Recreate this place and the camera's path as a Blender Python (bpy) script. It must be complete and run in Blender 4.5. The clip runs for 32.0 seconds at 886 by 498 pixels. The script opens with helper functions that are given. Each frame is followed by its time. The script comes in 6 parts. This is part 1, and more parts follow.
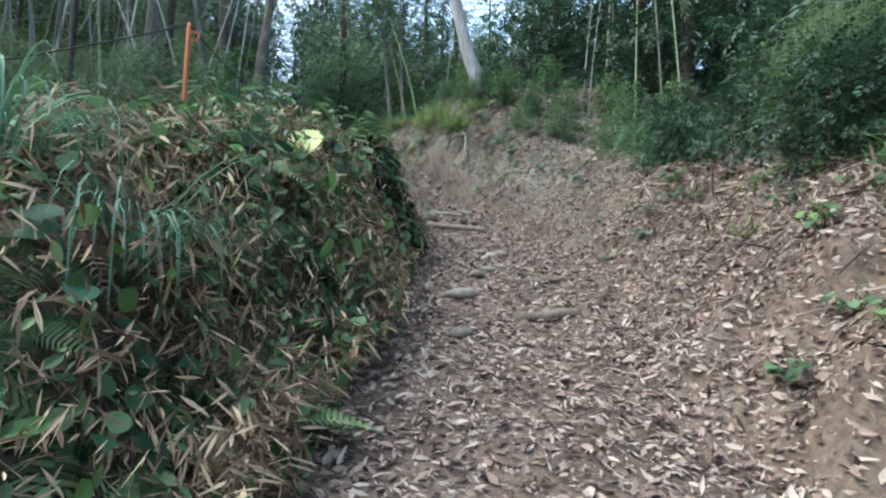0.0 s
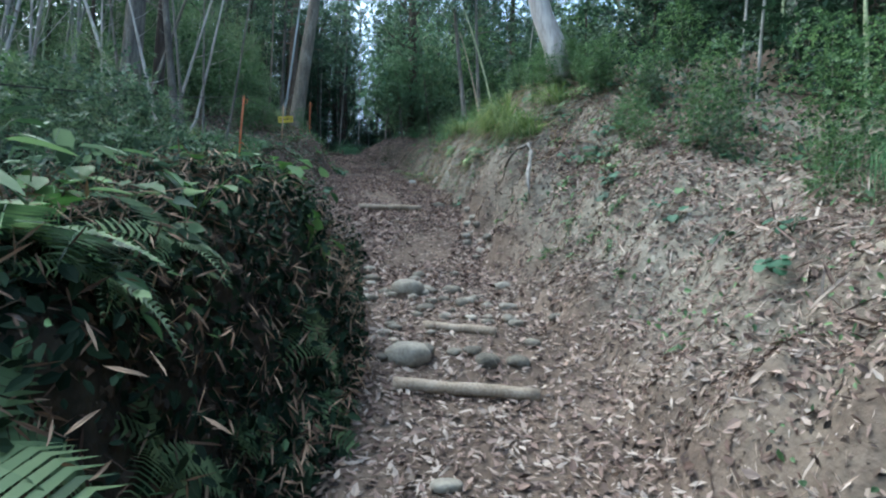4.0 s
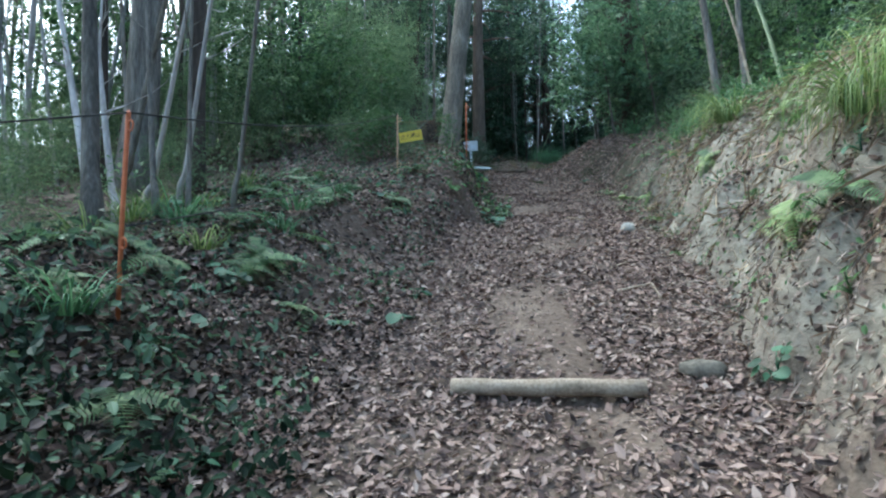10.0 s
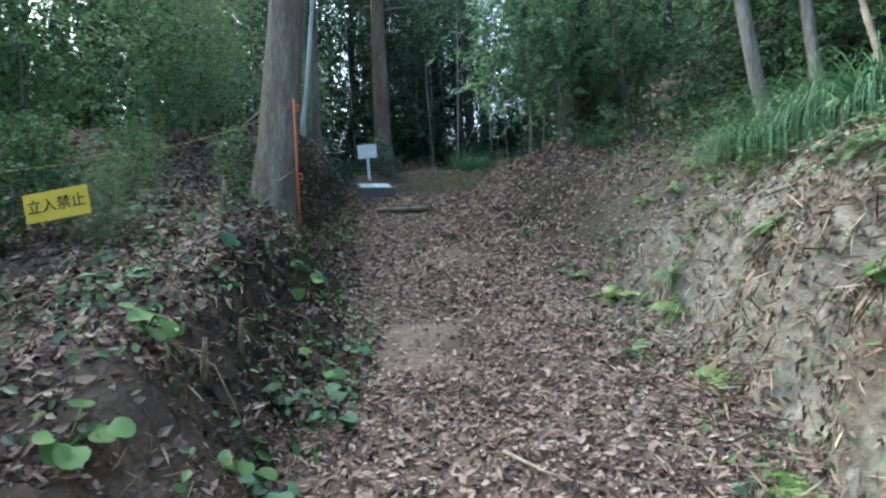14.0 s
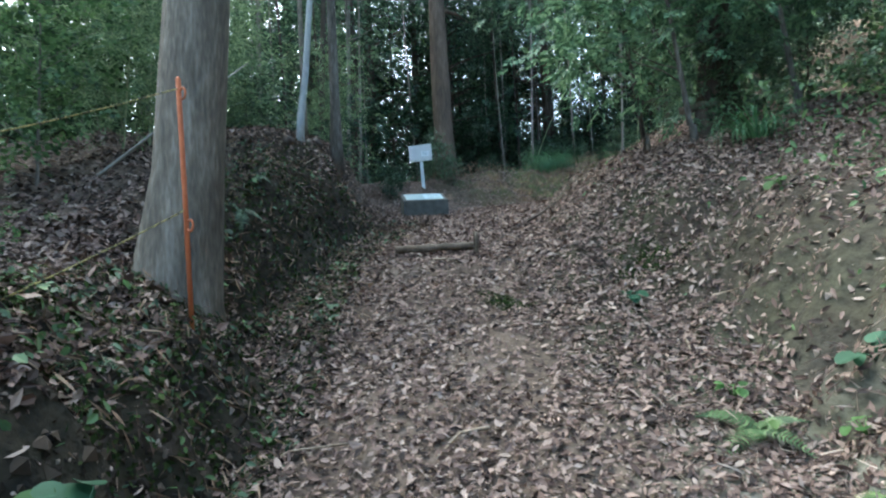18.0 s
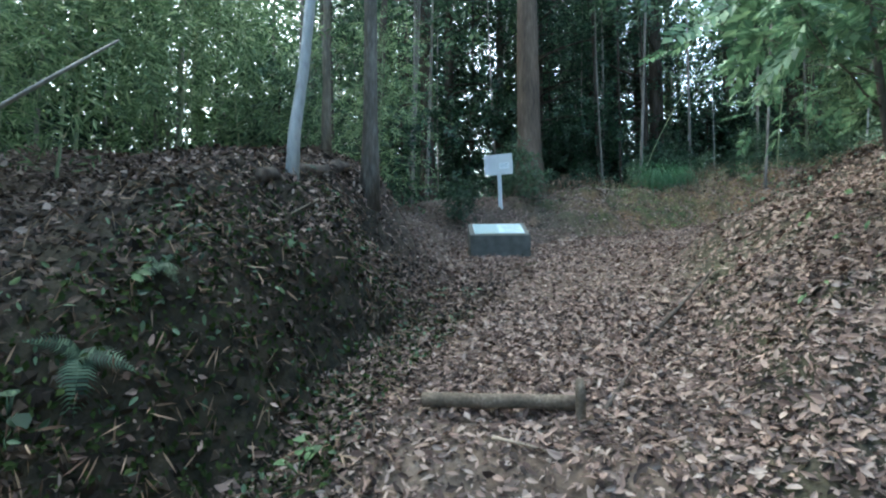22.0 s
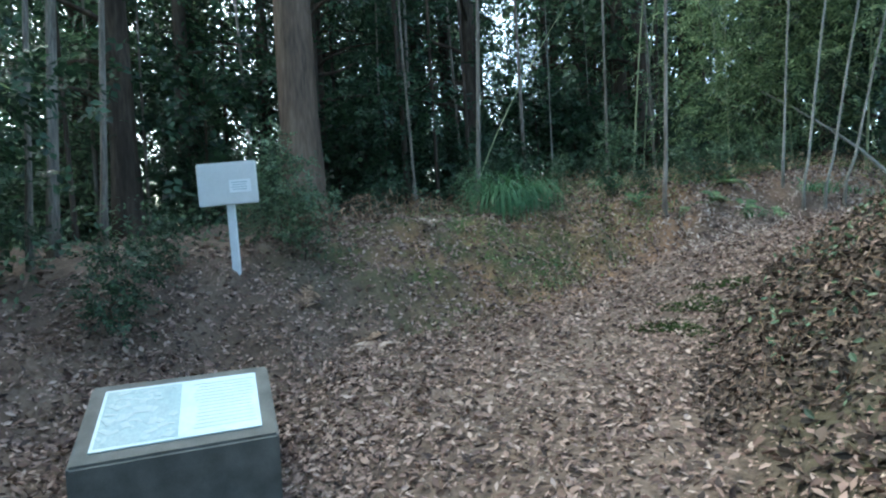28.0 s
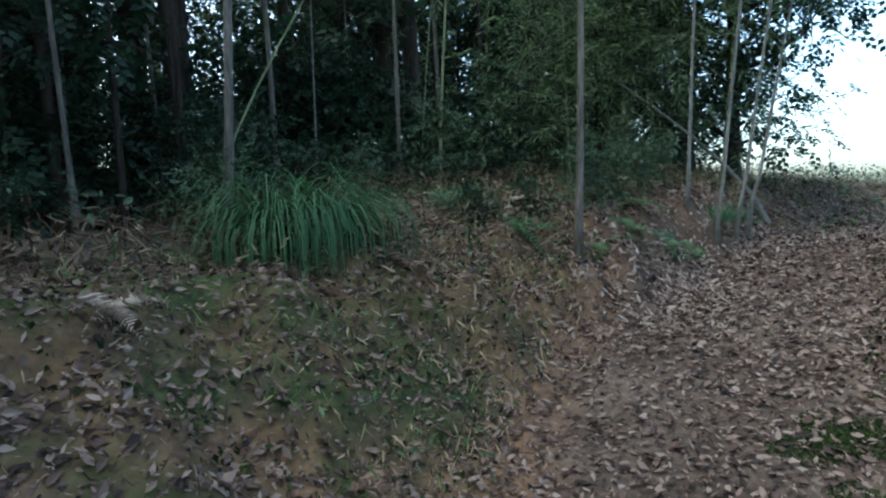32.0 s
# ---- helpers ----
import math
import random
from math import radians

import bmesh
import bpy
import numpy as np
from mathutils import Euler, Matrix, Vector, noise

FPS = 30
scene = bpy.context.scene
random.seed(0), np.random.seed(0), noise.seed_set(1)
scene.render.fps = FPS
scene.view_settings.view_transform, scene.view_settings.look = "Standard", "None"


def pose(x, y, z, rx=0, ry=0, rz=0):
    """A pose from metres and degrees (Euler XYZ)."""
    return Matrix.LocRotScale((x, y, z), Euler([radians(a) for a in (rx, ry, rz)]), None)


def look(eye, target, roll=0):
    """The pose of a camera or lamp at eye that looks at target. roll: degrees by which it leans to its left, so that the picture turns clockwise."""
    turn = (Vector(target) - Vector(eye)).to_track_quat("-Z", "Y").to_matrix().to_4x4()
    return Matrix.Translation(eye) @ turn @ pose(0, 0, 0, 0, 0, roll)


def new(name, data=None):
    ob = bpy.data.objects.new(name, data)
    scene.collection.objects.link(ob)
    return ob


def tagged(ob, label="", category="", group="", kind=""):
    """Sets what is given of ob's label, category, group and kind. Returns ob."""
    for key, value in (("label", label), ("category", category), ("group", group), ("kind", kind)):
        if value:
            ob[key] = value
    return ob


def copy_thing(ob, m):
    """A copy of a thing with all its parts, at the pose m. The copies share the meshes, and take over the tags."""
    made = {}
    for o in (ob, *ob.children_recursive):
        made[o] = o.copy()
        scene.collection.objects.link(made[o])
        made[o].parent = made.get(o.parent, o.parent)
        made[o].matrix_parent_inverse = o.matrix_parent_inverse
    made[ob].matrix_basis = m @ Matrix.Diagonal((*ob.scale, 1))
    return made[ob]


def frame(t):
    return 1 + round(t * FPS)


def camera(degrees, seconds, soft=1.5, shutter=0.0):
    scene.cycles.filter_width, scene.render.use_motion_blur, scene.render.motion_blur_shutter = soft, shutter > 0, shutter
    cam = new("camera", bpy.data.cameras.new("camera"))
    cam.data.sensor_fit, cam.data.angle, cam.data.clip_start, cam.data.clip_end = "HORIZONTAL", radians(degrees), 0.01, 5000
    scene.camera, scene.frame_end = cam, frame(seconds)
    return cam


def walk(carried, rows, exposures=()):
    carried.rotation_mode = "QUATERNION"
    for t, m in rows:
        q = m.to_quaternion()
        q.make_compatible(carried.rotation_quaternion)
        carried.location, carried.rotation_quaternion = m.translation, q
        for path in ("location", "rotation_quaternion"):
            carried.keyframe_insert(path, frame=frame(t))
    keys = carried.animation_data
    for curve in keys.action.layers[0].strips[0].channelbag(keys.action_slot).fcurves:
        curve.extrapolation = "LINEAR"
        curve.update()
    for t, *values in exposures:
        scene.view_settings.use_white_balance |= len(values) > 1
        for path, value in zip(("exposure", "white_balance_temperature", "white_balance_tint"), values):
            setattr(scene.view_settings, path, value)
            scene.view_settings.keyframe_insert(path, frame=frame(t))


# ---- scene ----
cam = camera(76.2, 32.0, soft=2.2)
ROWS = [  # seconds, x, y, z, pitch, roll, yaw
    (0.0, 0.287, 0.836, 1.227, 3.54, -1.39, 1.68),
    (0.5, 0.343, 1.403, 1.342, 3.26, -1.55, 1.81),
    (1.0, 0.407, 1.961, 1.487, 3.54, -1.36, 1.98),
    (1.5, 0.505, 2.638, 1.624, 3.44, -2.1, 4.5),
    (2.0, 0.567, 3.219, 1.76, 3.29, -2.16, 8.46),
    (2.5, 0.69, 3.764, 1.915, 3.16, -1.74, 9.8),
    (3.0, 0.793, 4.149, 2.148, 2.83, -1.86, 15.34),
    (3.5, 0.808, 4.734, 2.412, 2.64, -0.71, 17.45),
    (4.0, 0.836, 5.502, 2.686, 3.09, -1.27, 12.8),
    (4.5, 0.85, 5.904, 2.937, 3.14, -2.2, 12.56),
    (6.5, 0.69, 7.455, 3.362, 2.27, -0.04, 21.94),
    (7.0, 0.632, 8.212, 3.487, 2.33, 0.37, 23.55),
    (7.5, 0.504, 8.902, 3.643, 2.41, 0.46, 24.65),
    (8.0, 0.41, 9.484, 3.791, 2.35, 1.53, 21.83),
    (8.5, 0.25, 10.044, 3.971, 2.16, 0.78, 22.89),
    (9.0, -0.181, 10.647, 4.174, 2.36, -0.47, 34.45),
    (9.5, -0.378, 11.083, 4.291, 2.26, -0.31, 36.36),
    (10.0, -0.752, 11.519, 4.461, 2.71, 0.46, 35.48),
    (10.5, -1.051, 11.931, 4.553, 2.29, 0.06, 36.05),
    (11.0, -1.479, 12.679, 4.721, 2.27, 1.05, 34.51),
    (11.5, -1.894, 13.52, 4.969, 2.02, 1.0, 31.37),
    (12.0, -2.248, 14.174, 5.239, 2.1, 1.19, 32.75),
    (12.5, -2.473, 14.927, 5.537, 1.4, 2.16, 29.23),
    (13.0, -2.682, 15.592, 5.901, 1.58, 2.23, 27.34),
    (13.5, -2.852, 16.217, 6.142, 1.6, 2.47, 28.24),
    (14.0, -2.946, 16.766, 6.272, 1.22, 2.7, 28.75),
    (14.5, -3.048, 17.174, 6.492, 1.4, 2.58, 32.65),
    (15.0, -3.195, 17.628, 6.783, 1.08, 2.82, 34.81),
    (15.5, -3.097, 17.822, 7.089, 1.66, 3.13, 35.49),
    (17.5, -3.896, 18.952, 6.914, 1.37, 2.52, 38.55),
    (18.0, -4.097, 19.537, 6.945, 1.15, 3.1, 37.09),
    (18.5, -4.374, 20.126, 7.075, 0.92, 4.0, 35.86),
    (19.0, -4.611, 20.595, 7.227, 0.96, 3.39, 37.72),
    (19.5, -4.927, 20.958, 7.315, 1.11, 2.59, 40.48),
    (20.0, -5.154, 21.177, 7.6, 1.12, 2.14, 40.8),
    (20.5, -5.324, 21.367, 7.903, 0.78, 1.29, 42.0),
    (21.0, -5.334, 21.4, 7.984, 0.61, 1.01, 42.22),
    (21.5, -5.394, 21.467, 7.965, 0.85, 1.1, 42.36),
    (22.0, -5.674, 21.738, 7.822, 0.69, 0.59, 45.28),
    (22.5, -5.885, 21.985, 7.864, 0.75, 1.05, 46.92),
    (23.0, -6.156, 22.33, 7.992, 0.59, 0.63, 46.63),
    (23.5, -6.454, 22.602, 8.094, -0.0, 0.21, 46.17),
    (24.0, -6.764, 22.885, 8.155, 0.55, 1.29, 45.79),
    (24.5, -7.251, 23.224, 8.315, 0.86, 1.45, 43.57),
    (25.0, -7.661, 23.872, 8.624, 0.06, 2.23, 40.02),
    (25.5, -7.74, 24.275, 8.864, 0.23, 4.37, 37.04),
    (27.5, -8.315, 25.446, 9.017, -1.57, 3.11, 31.71),
    (28.0, -8.662, 26.224, 9.004, -1.51, 2.98, 24.6),
    (28.5, -8.804, 27.084, 8.958, -1.77, 3.26, 14.66),
    (29.0, -8.915, 27.627, 8.997, -1.45, 2.93, 9.53),
    (29.5, -9.122, 28.028, 9.093, -1.42, 3.26, 5.35),
    (30.0, -9.406, 28.326, 9.179, -2.1, 2.8, 0.11),
    (30.5, -9.77, 28.585, 9.235, -2.62, 2.25, -2.73),
    (31.0, -10.065, 28.91, 9.329, -3.03, 2.39, -4.31),
    (31.5, -10.133, 29.333, 9.436, -3.31, 3.17, -4.94),
    (32.0, -10.49, 29.909, 9.506, -3.87, 2.27, -5.34),
]
LOOK = [(0, 2.12, 5800, -3), (4, 2.08, 5450, -4), (10, 2.5, 5450, -5), (14, 2.78, 5750, -4), (18, 3.0, 5800, -5), (25, 3.25, 5850, -7), (29.5, 3.02, 5820, -6), (31, 2.68, 5800, -5), (32, 2.3, 5800, -4)]
walk(cam, [(t, pose(x, y, z, 90 + p, r, w)) for t, x, y, z, p, r, w in ROWS], LOOK)

# ---- sky, light, exposure ----
world = bpy.data.worlds.new("world")
scene.world = world
world.use_nodes = True
wn = world.node_tree
sky = wn.nodes.new("ShaderNodeTexSky")
sky.sky_type, sky.sun_disc = "NISHITA", False
sky.sun_elevation, sky.sun_rotation = radians(52), radians(-70)
sky.air_density, sky.dust_density, sky.ozone_density = 1.0, 4.0, 1.0
wn.nodes["Background"].inputs[1].default_value = 0.15
wn.links.new(sky.outputs[0], wn.nodes["Background"].inputs[0])
sun = new("sun", bpy.data.lights.new("sun", "SUN"))
sun.data.energy, sun.data.angle, sun.data.color = 0.8, radians(50), (1.0, 0.99, 0.97)
sun.matrix_world = look((-14, 6, 26), (0, 12, 0))

# ---- materials ----


def material(name, ramp, scale=6.0, detail_scale=40.0, rough=0.9, bump=0.3, bump_dist=0.02, rand=0.0, metal=0.0, coords="Object", trans=0.0, gloss=0.0, stretch=1.0):
    """A procedural material: a colour ramp over two scales of noise, relief, and some change from piece to piece."""
    m = bpy.data.materials.new(name)
    m.use_nodes = True
    t, N, L = m.node_tree, m.node_tree.nodes, m.node_tree.links
    b = N["Principled BSDF"]
    co = N.new("ShaderNodeTexCoord")
    n1, n2 = N.new("ShaderNodeTexNoise"), N.new("ShaderNodeTexNoise")
    n1.inputs["Scale"].default_value, n1.inputs["Detail"].default_value = scale, 6
    n2.inputs["Scale"].default_value, n2.inputs["Detail"].default_value = detail_scale, 4
    mp = N.new("ShaderNodeMapping")
    mp.inputs["Scale"].default_value = (1, 1, stretch)
    L.new(co.outputs[coords], mp.inputs["Vector"])
    for n in (n1, n2):
        L.new(mp.outputs[0], n.inputs["Vector"])
    mix = N.new("ShaderNodeMix")
    mix.inputs["Factor"].default_value = 0.42
    L.new(n1.outputs["Fac"], mix.inputs["A"])
    L.new(n2.outputs["Fac"], mix.inputs["B"])
    value = mix.outputs["Result"]
    if rand:
        isl, ob = N.new("ShaderNodeNewGeometry"), N.new("ShaderNodeObjectInfo")
        add = N.new("ShaderNodeMath")
        add.operation = "ADD"
        L.new(isl.outputs["Random Per Island"], add.inputs[0])
        L.new(ob.outputs["Random"], add.inputs[1])
        fr = N.new("ShaderNodeMath")
        fr.operation = "FRACT"
        L.new(add.outputs[0], fr.inputs[0])
        m2 = N.new("ShaderNodeMix")
        m2.inputs["Factor"].default_value = rand
        L.new(value, m2.inputs["A"])
        L.new(fr.outputs[0], m2.inputs["B"])
        value = m2.outputs["Result"]
    cr = N.new("ShaderNodeValToRGB")
    cr.color_ramp.interpolation = "LINEAR"
    el = cr.color_ramp.elements
    while len(el) < len(ramp):
        el.new(0.5)
    for e, (p, c) in zip(el, ramp):
        e.position, e.color = p, (*c, 1)
    L.new(value, cr.inputs["Fac"])
    L.new(cr.outputs["Color"], b.inputs["Base Color"])
    b.inputs["Roughness"].default_value = rough
    b.inputs["Metallic"].default_value = metal
    b.inputs["Specular IOR Level"].default_value = 0.3 + gloss
    if trans:
        b.inputs["Subsurface Weight"].default_value = 0.0
        tr = N.new("ShaderNodeBsdfTranslucent")
        L.new(cr.outputs["Color"], tr.inputs["Color"])
        sm = N.new("ShaderNodeMixShader")
        sm.inputs[0].default_value = trans
        L.new(b.outputs[0], sm.inputs[1])
        L.new(tr.outputs[0], sm.inputs[2])
        L.new(sm.outputs[0], N["Material Output"].inputs["Surface"])
    if bump:
        bp = N.new("ShaderNodeBump")
        bp.inputs["Strength"].default_value, bp.inputs["Distance"].default_value = bump, bump_dist
        L.new(mix.outputs["Result"], bp.inputs["Height"])
        L.new(bp.outputs[0], b.inputs["Normal"])
    return m


SOIL = material("soil", [(0.28, (0.04, 0.028, 0.02)), (0.48, (0.096, 0.067, 0.048)), (0.72, (0.195, 0.147, 0.11))], 1.7, 26, 0.95, 0.8, 0.05)


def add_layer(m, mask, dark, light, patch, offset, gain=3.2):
    """Lets another ground colour, laid down where the ground's mask says so, show through in patches."""
    N, L = m.node_tree.nodes, m.node_tree.links
    b = N["Principled BSDF"]
    below = b.inputs["Base Color"].links[0].from_socket
    at, nz, mul, sub = N.new("ShaderNodeAttribute"), N.new("ShaderNodeTexNoise"), N.new("ShaderNodeMath"), N.new("ShaderNodeMath")
    at.attribute_name = mask
    nz.inputs["Scale"].default_value, nz.inputs["Detail"].default_value = patch, 8
    L.new(N["Texture Coordinate"].outputs["Object"], nz.inputs["Vector"])
    mul.operation, sub.operation = "MULTIPLY", "MULTIPLY_ADD"
    sub.inputs[1].default_value, sub.inputs[2].default_value = gain, offset
    sub.use_clamp = True
    L.new(nz.outputs["Fac"], sub.inputs[0])
    L.new(sub.outputs[0], mul.inputs[0])
    L.new(at.outputs["Fac"], mul.inputs[1])
    cr = N.new("ShaderNodeValToRGB")
    cr.color_ramp.elements[0].position, cr.color_ramp.elements[0].color = 0.3, (*dark, 1)
    cr.color_ramp.elements[1].position, cr.color_ramp.elements[1].color = 0.7, (*light, 1)
    n2 = N.new("ShaderNodeTexNoise")
    n2.inputs["Scale"].default_value, n2.inputs["Detail"].default_value = 11, 10
    L.new(N["Texture Coordinate"].outputs["Object"], n2.inputs["Vector"])
    L.new(n2.outputs["Fac"], cr.inputs["Fac"])
    mx = N.new("ShaderNodeMix")
    mx.data_type = "RGBA"
    L.new(mul.outputs[0], mx.inputs["Factor"])
    L.new(below, mx.inputs["A"])
    L.new(cr.outputs["Color"], mx.inputs["B"])
    L.new(mx.outputs["Result"], b.inputs["Base Color"])


add_layer(SOIL, "clay", (0.12, 0.104, 0.078), (0.27, 0.242, 0.19), 2.6, -0.75)
# Near-black layer: moss together with the shade of the undercut bank, put into colour.
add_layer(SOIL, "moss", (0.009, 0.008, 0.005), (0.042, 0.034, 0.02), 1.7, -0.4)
add_layer(SOIL, "rust", (0.12, 0.066, 0.036), (0.27, 0.155, 0.085), 1.9, -0.75)
add_layer(SOIL, "green", (0.022, 0.032, 0.01), (0.075, 0.09, 0.03), 2.2, -1.0)
BARK_CEDAR = material("cedar_bark", [(0.3, (0.035, 0.027, 0.021)), (0.5, (0.11, 0.076, 0.054)), (0.75, (0.22, 0.165, 0.12))], 4, 24, 0.95, 0.8, 0.03, stretch=0.16)
BARK_GREY = material("grey_bark", [(0.32, (0.05, 0.042, 0.036)), (0.5, (0.16, 0.14, 0.118)), (0.68, (0.28, 0.255, 0.22))], 9, 50, 0.9, 1.0, 0.04, stretch=0.16)
BARK_TAN = material("tan_grey_bark", [(0.32, (0.07, 0.06, 0.048)), (0.5, (0.16, 0.134, 0.104)), (0.68, (0.31, 0.27, 0.22))], 7, 45, 0.95, 1.0, 0.04, stretch=0.22)
BARK_DARK = material("dark_bark", [(0.3, (0.02, 0.016, 0.013)), (0.5, (0.06, 0.045, 0.035)), (0.75, (0.14, 0.11, 0.085))], 4, 22, 0.95, 0.8, 0.03, stretch=0.16)
BARK_PALE = material("pale_bark", [(0.3, (0.2, 0.17, 0.15)), (0.5, (0.42, 0.38, 0.35)), (0.7, (0.6, 0.56, 0.52))], 5, 30, 0.85, 0.5, 0.02, stretch=0.16)
DRIFTWOOD = material("bleached_root", [(0.3, (0.08, 0.07, 0.06)), (0.5, (0.19, 0.172, 0.15)), (0.7, (0.32, 0.295, 0.262))], 8, 60, 0.9, 0.6, 0.01)
WOOD = material("weathered_wood", [(0.3, (0.12, 0.09, 0.06)), (0.5, (0.27, 0.21, 0.15)), (0.7, (0.42, 0.35, 0.27))], 7, 60, 0.9, 0.5, 0.01)
STONE = material("river_stone", [(0.3, (0.085, 0.073, 0.056)), (0.5, (0.19, 0.166, 0.13)), (0.7, (0.33, 0.295, 0.235))], 9, 50, 0.9, 0.8, 0.02, rand=0.35)
PALE_STONE = material("pale_stone", [(0.3, (0.16, 0.15, 0.125)), (0.5, (0.29, 0.275, 0.235)), (0.7, (0.42, 0.4, 0.35))], 9, 50, 0.85, 0.6, 0.015)
GRANITE = material("granite", [(0.3, (0.055, 0.056, 0.05)), (0.5, (0.09, 0.091, 0.081)), (0.7, (0.13, 0.13, 0.117))], 9, 220, 0.75, 0.2, 0.004)

# ---- the lie of the land ----
TRAIL_X = [0.3, 0.3, 0.35, 0.4, 0.5, 0.2, -0.1, -0.7, -1.3, -2.1, -3.1, -4.2, -5.1, -6.2, -7.3, -8.2, -9.1, -9.3, -8.9, -7.5, -4.9, -1.6, 3.5, 16.0]
TRAIL_Y = [-14, -2, 1.5, 5.3, 7.5, 9.0, 9.7, 11.2, 12.8, 14.3, 16.5, 18.7, 20.6, 22.3, 23.8, 25.8, 28.0, 30.3, 32.3, 34.1, 35.7, 37.2, 39.0, 43.0]
TRAIL_Z = [-2.2, -0.5, 0.15, 1.1, 1.65, 2.05, 2.35, 2.65, 3.35, 3.85, 4.55, 5.15, 5.55, 6.2, 6.95, 7.4, 7.75, 8.0, 8.32, 8.92, 9.12, 9.2, 9.2, 9.1]
#  length along the trail at which each cross-section stands; half width, run and rise of the bank, slope beyond it
CUT_Y = [-14, 0, 3, 6.5, 9, 11, 13, 15, 17.5, 19.5, 21, 21.6, 22.2, 22.8, 23.4, 24.5, 26.5, 28.5, 31, 34, 37, 46]
LEFT_W = [0.9, 0.75, 0.7, 0.65, 0.75, 1.0, 1.2, 1.2, 0.8, 0.55, 0.75, 0.95, 1.15, 1.5, 1.05, 1.15, 1.4, 2.4, 1.7, 0.45, 1.0, 2.0]
LEFT_RUN = [1.4, 1.3, 0.8, 0.6, 0.6, 0.8, 1.8, 1.9, 1.4, 0.7, 0.9, 1.1, 1.2, 1.2, 1.1, 1.3, 1.3, 2.4, 2.0, 0.8, 1.2, 2.0]
LEFT_H = [0.4, 0.6, 1.05, 1.15, 1.0, 0.85, 0.75, 0.7, 0.62, 0.95, 1.15, 1.08, 0.92, 0.88, 1.12, 1.55, 1.35, 0.75, 1.0, 0.7, 0.5, 0.05]
RIGHT_W = [1.1, 1.1, 1.1, 1.05, 0.85, 0.8, 0.9, 1.2, 1.6, 1.7, 1.8, 1.8, 1.8, 1.65, 1.35, 0.9, 0.8, 0.7, 0.55, 0.7, 1.2, 2.5]
RIGHT_RUN = [2.0, 1.9, 1.9, 1.7, 1.8, 1.7, 1.4, 1.4, 1.3, 1.1, 1.1, 1.2, 1.25, 1.4, 1.6, 1.7, 1.9, 2.2, 2.6, 2.4, 1.8, 2.0]
RIGHT_FAR = [0.24, 0.24, 0.24, 0.24, 0.24, 0.26, 0.28, 0.28, 0.26, 0.24, 0.22, 0.19, 0.17, 0.155, 0.145, 0.13, 0.13, 0.13, 0.13, 0.13, 0.1, 0.05]
RIGHT_H = [0.8, 1.05, 1.15, 1.2, 1.25, 1.7, 2.25, 2.2, 1.7, 1.5, 1.35, 1.25, 1.15, 1.05, 0.95, 0.85, 0.9, 1.0, 1.25, 1.25, 0.9, 0.1]

STEPS = [(9.0, 0.07), (14.4, 0.12), (20.95, 0.08), (23.7, 0.12)]
_d = np.hypot(np.diff(TRAIL_X), np.diff(TRAIL_Y))
_s = np.r_[0, np.cumsum(_d)]
SS = np.arange(0, _s[-1], 0.15)


def eased(a, n=9):
    k = np.ones(n) / n
    p = np.r_[np.full(n, a[0]) + (np.arange(-n, 0)) * (a[1] - a[0]), a, np.full(n, a[-1]) + (np.arange(1, n + 1)) * (a[-1] - a[-2])]
    return np.convolve(p, k, "same")[n:-n]


CX, CY, CZ = (eased(np.interp(SS, _s, v)) for v in (TRAIL_X, TRAIL_Y, TRAIL_Z))
TX, TY = np.gradient(CX), np.gradient(CY)
_n = np.hypot(TX, TY)
TX, TY = TX / _n, TY / _n


def cut(table):
    return eased(np.interp(np.interp(SS, _s, TRAIL_Y), CUT_Y, table), 7)


LW, LR, LH, RW, RR, RH, RF = (cut(v) for v in (LEFT_W, LEFT_RUN, LEFT_H, RIGHT_W, RIGHT_RUN, RIGHT_H, RIGHT_FAR))


def ripple(x, y):
    """Gentle unevenness of the soil, the same everywhere it is asked for."""
    return (0.05 * np.sin(1.7 * x + 0.6 * np.sin(1.1 * y)) * np.sin(1.3 * y + 0.8 * np.sin(0.9 * x))
            + 0.025 * np.sin(4.1 * x + 1.7 * y + np.sin(2.3 * y)) * np.sin(3.7 * y - 1.9 * x)
            + 0.018 * np.sin(9.3 * x - 4.1 * y) * np.sin(8.1 * y + 5.3 * x + 1.3 * np.sin(5 * x))
            + 0.012 * np.sin(17.3 * x + 3.7 * y + 2 * np.sin(3 * y)) * np.sin(15.1 * y - 6.1 * x + 2 * np.sin(4 * x)))


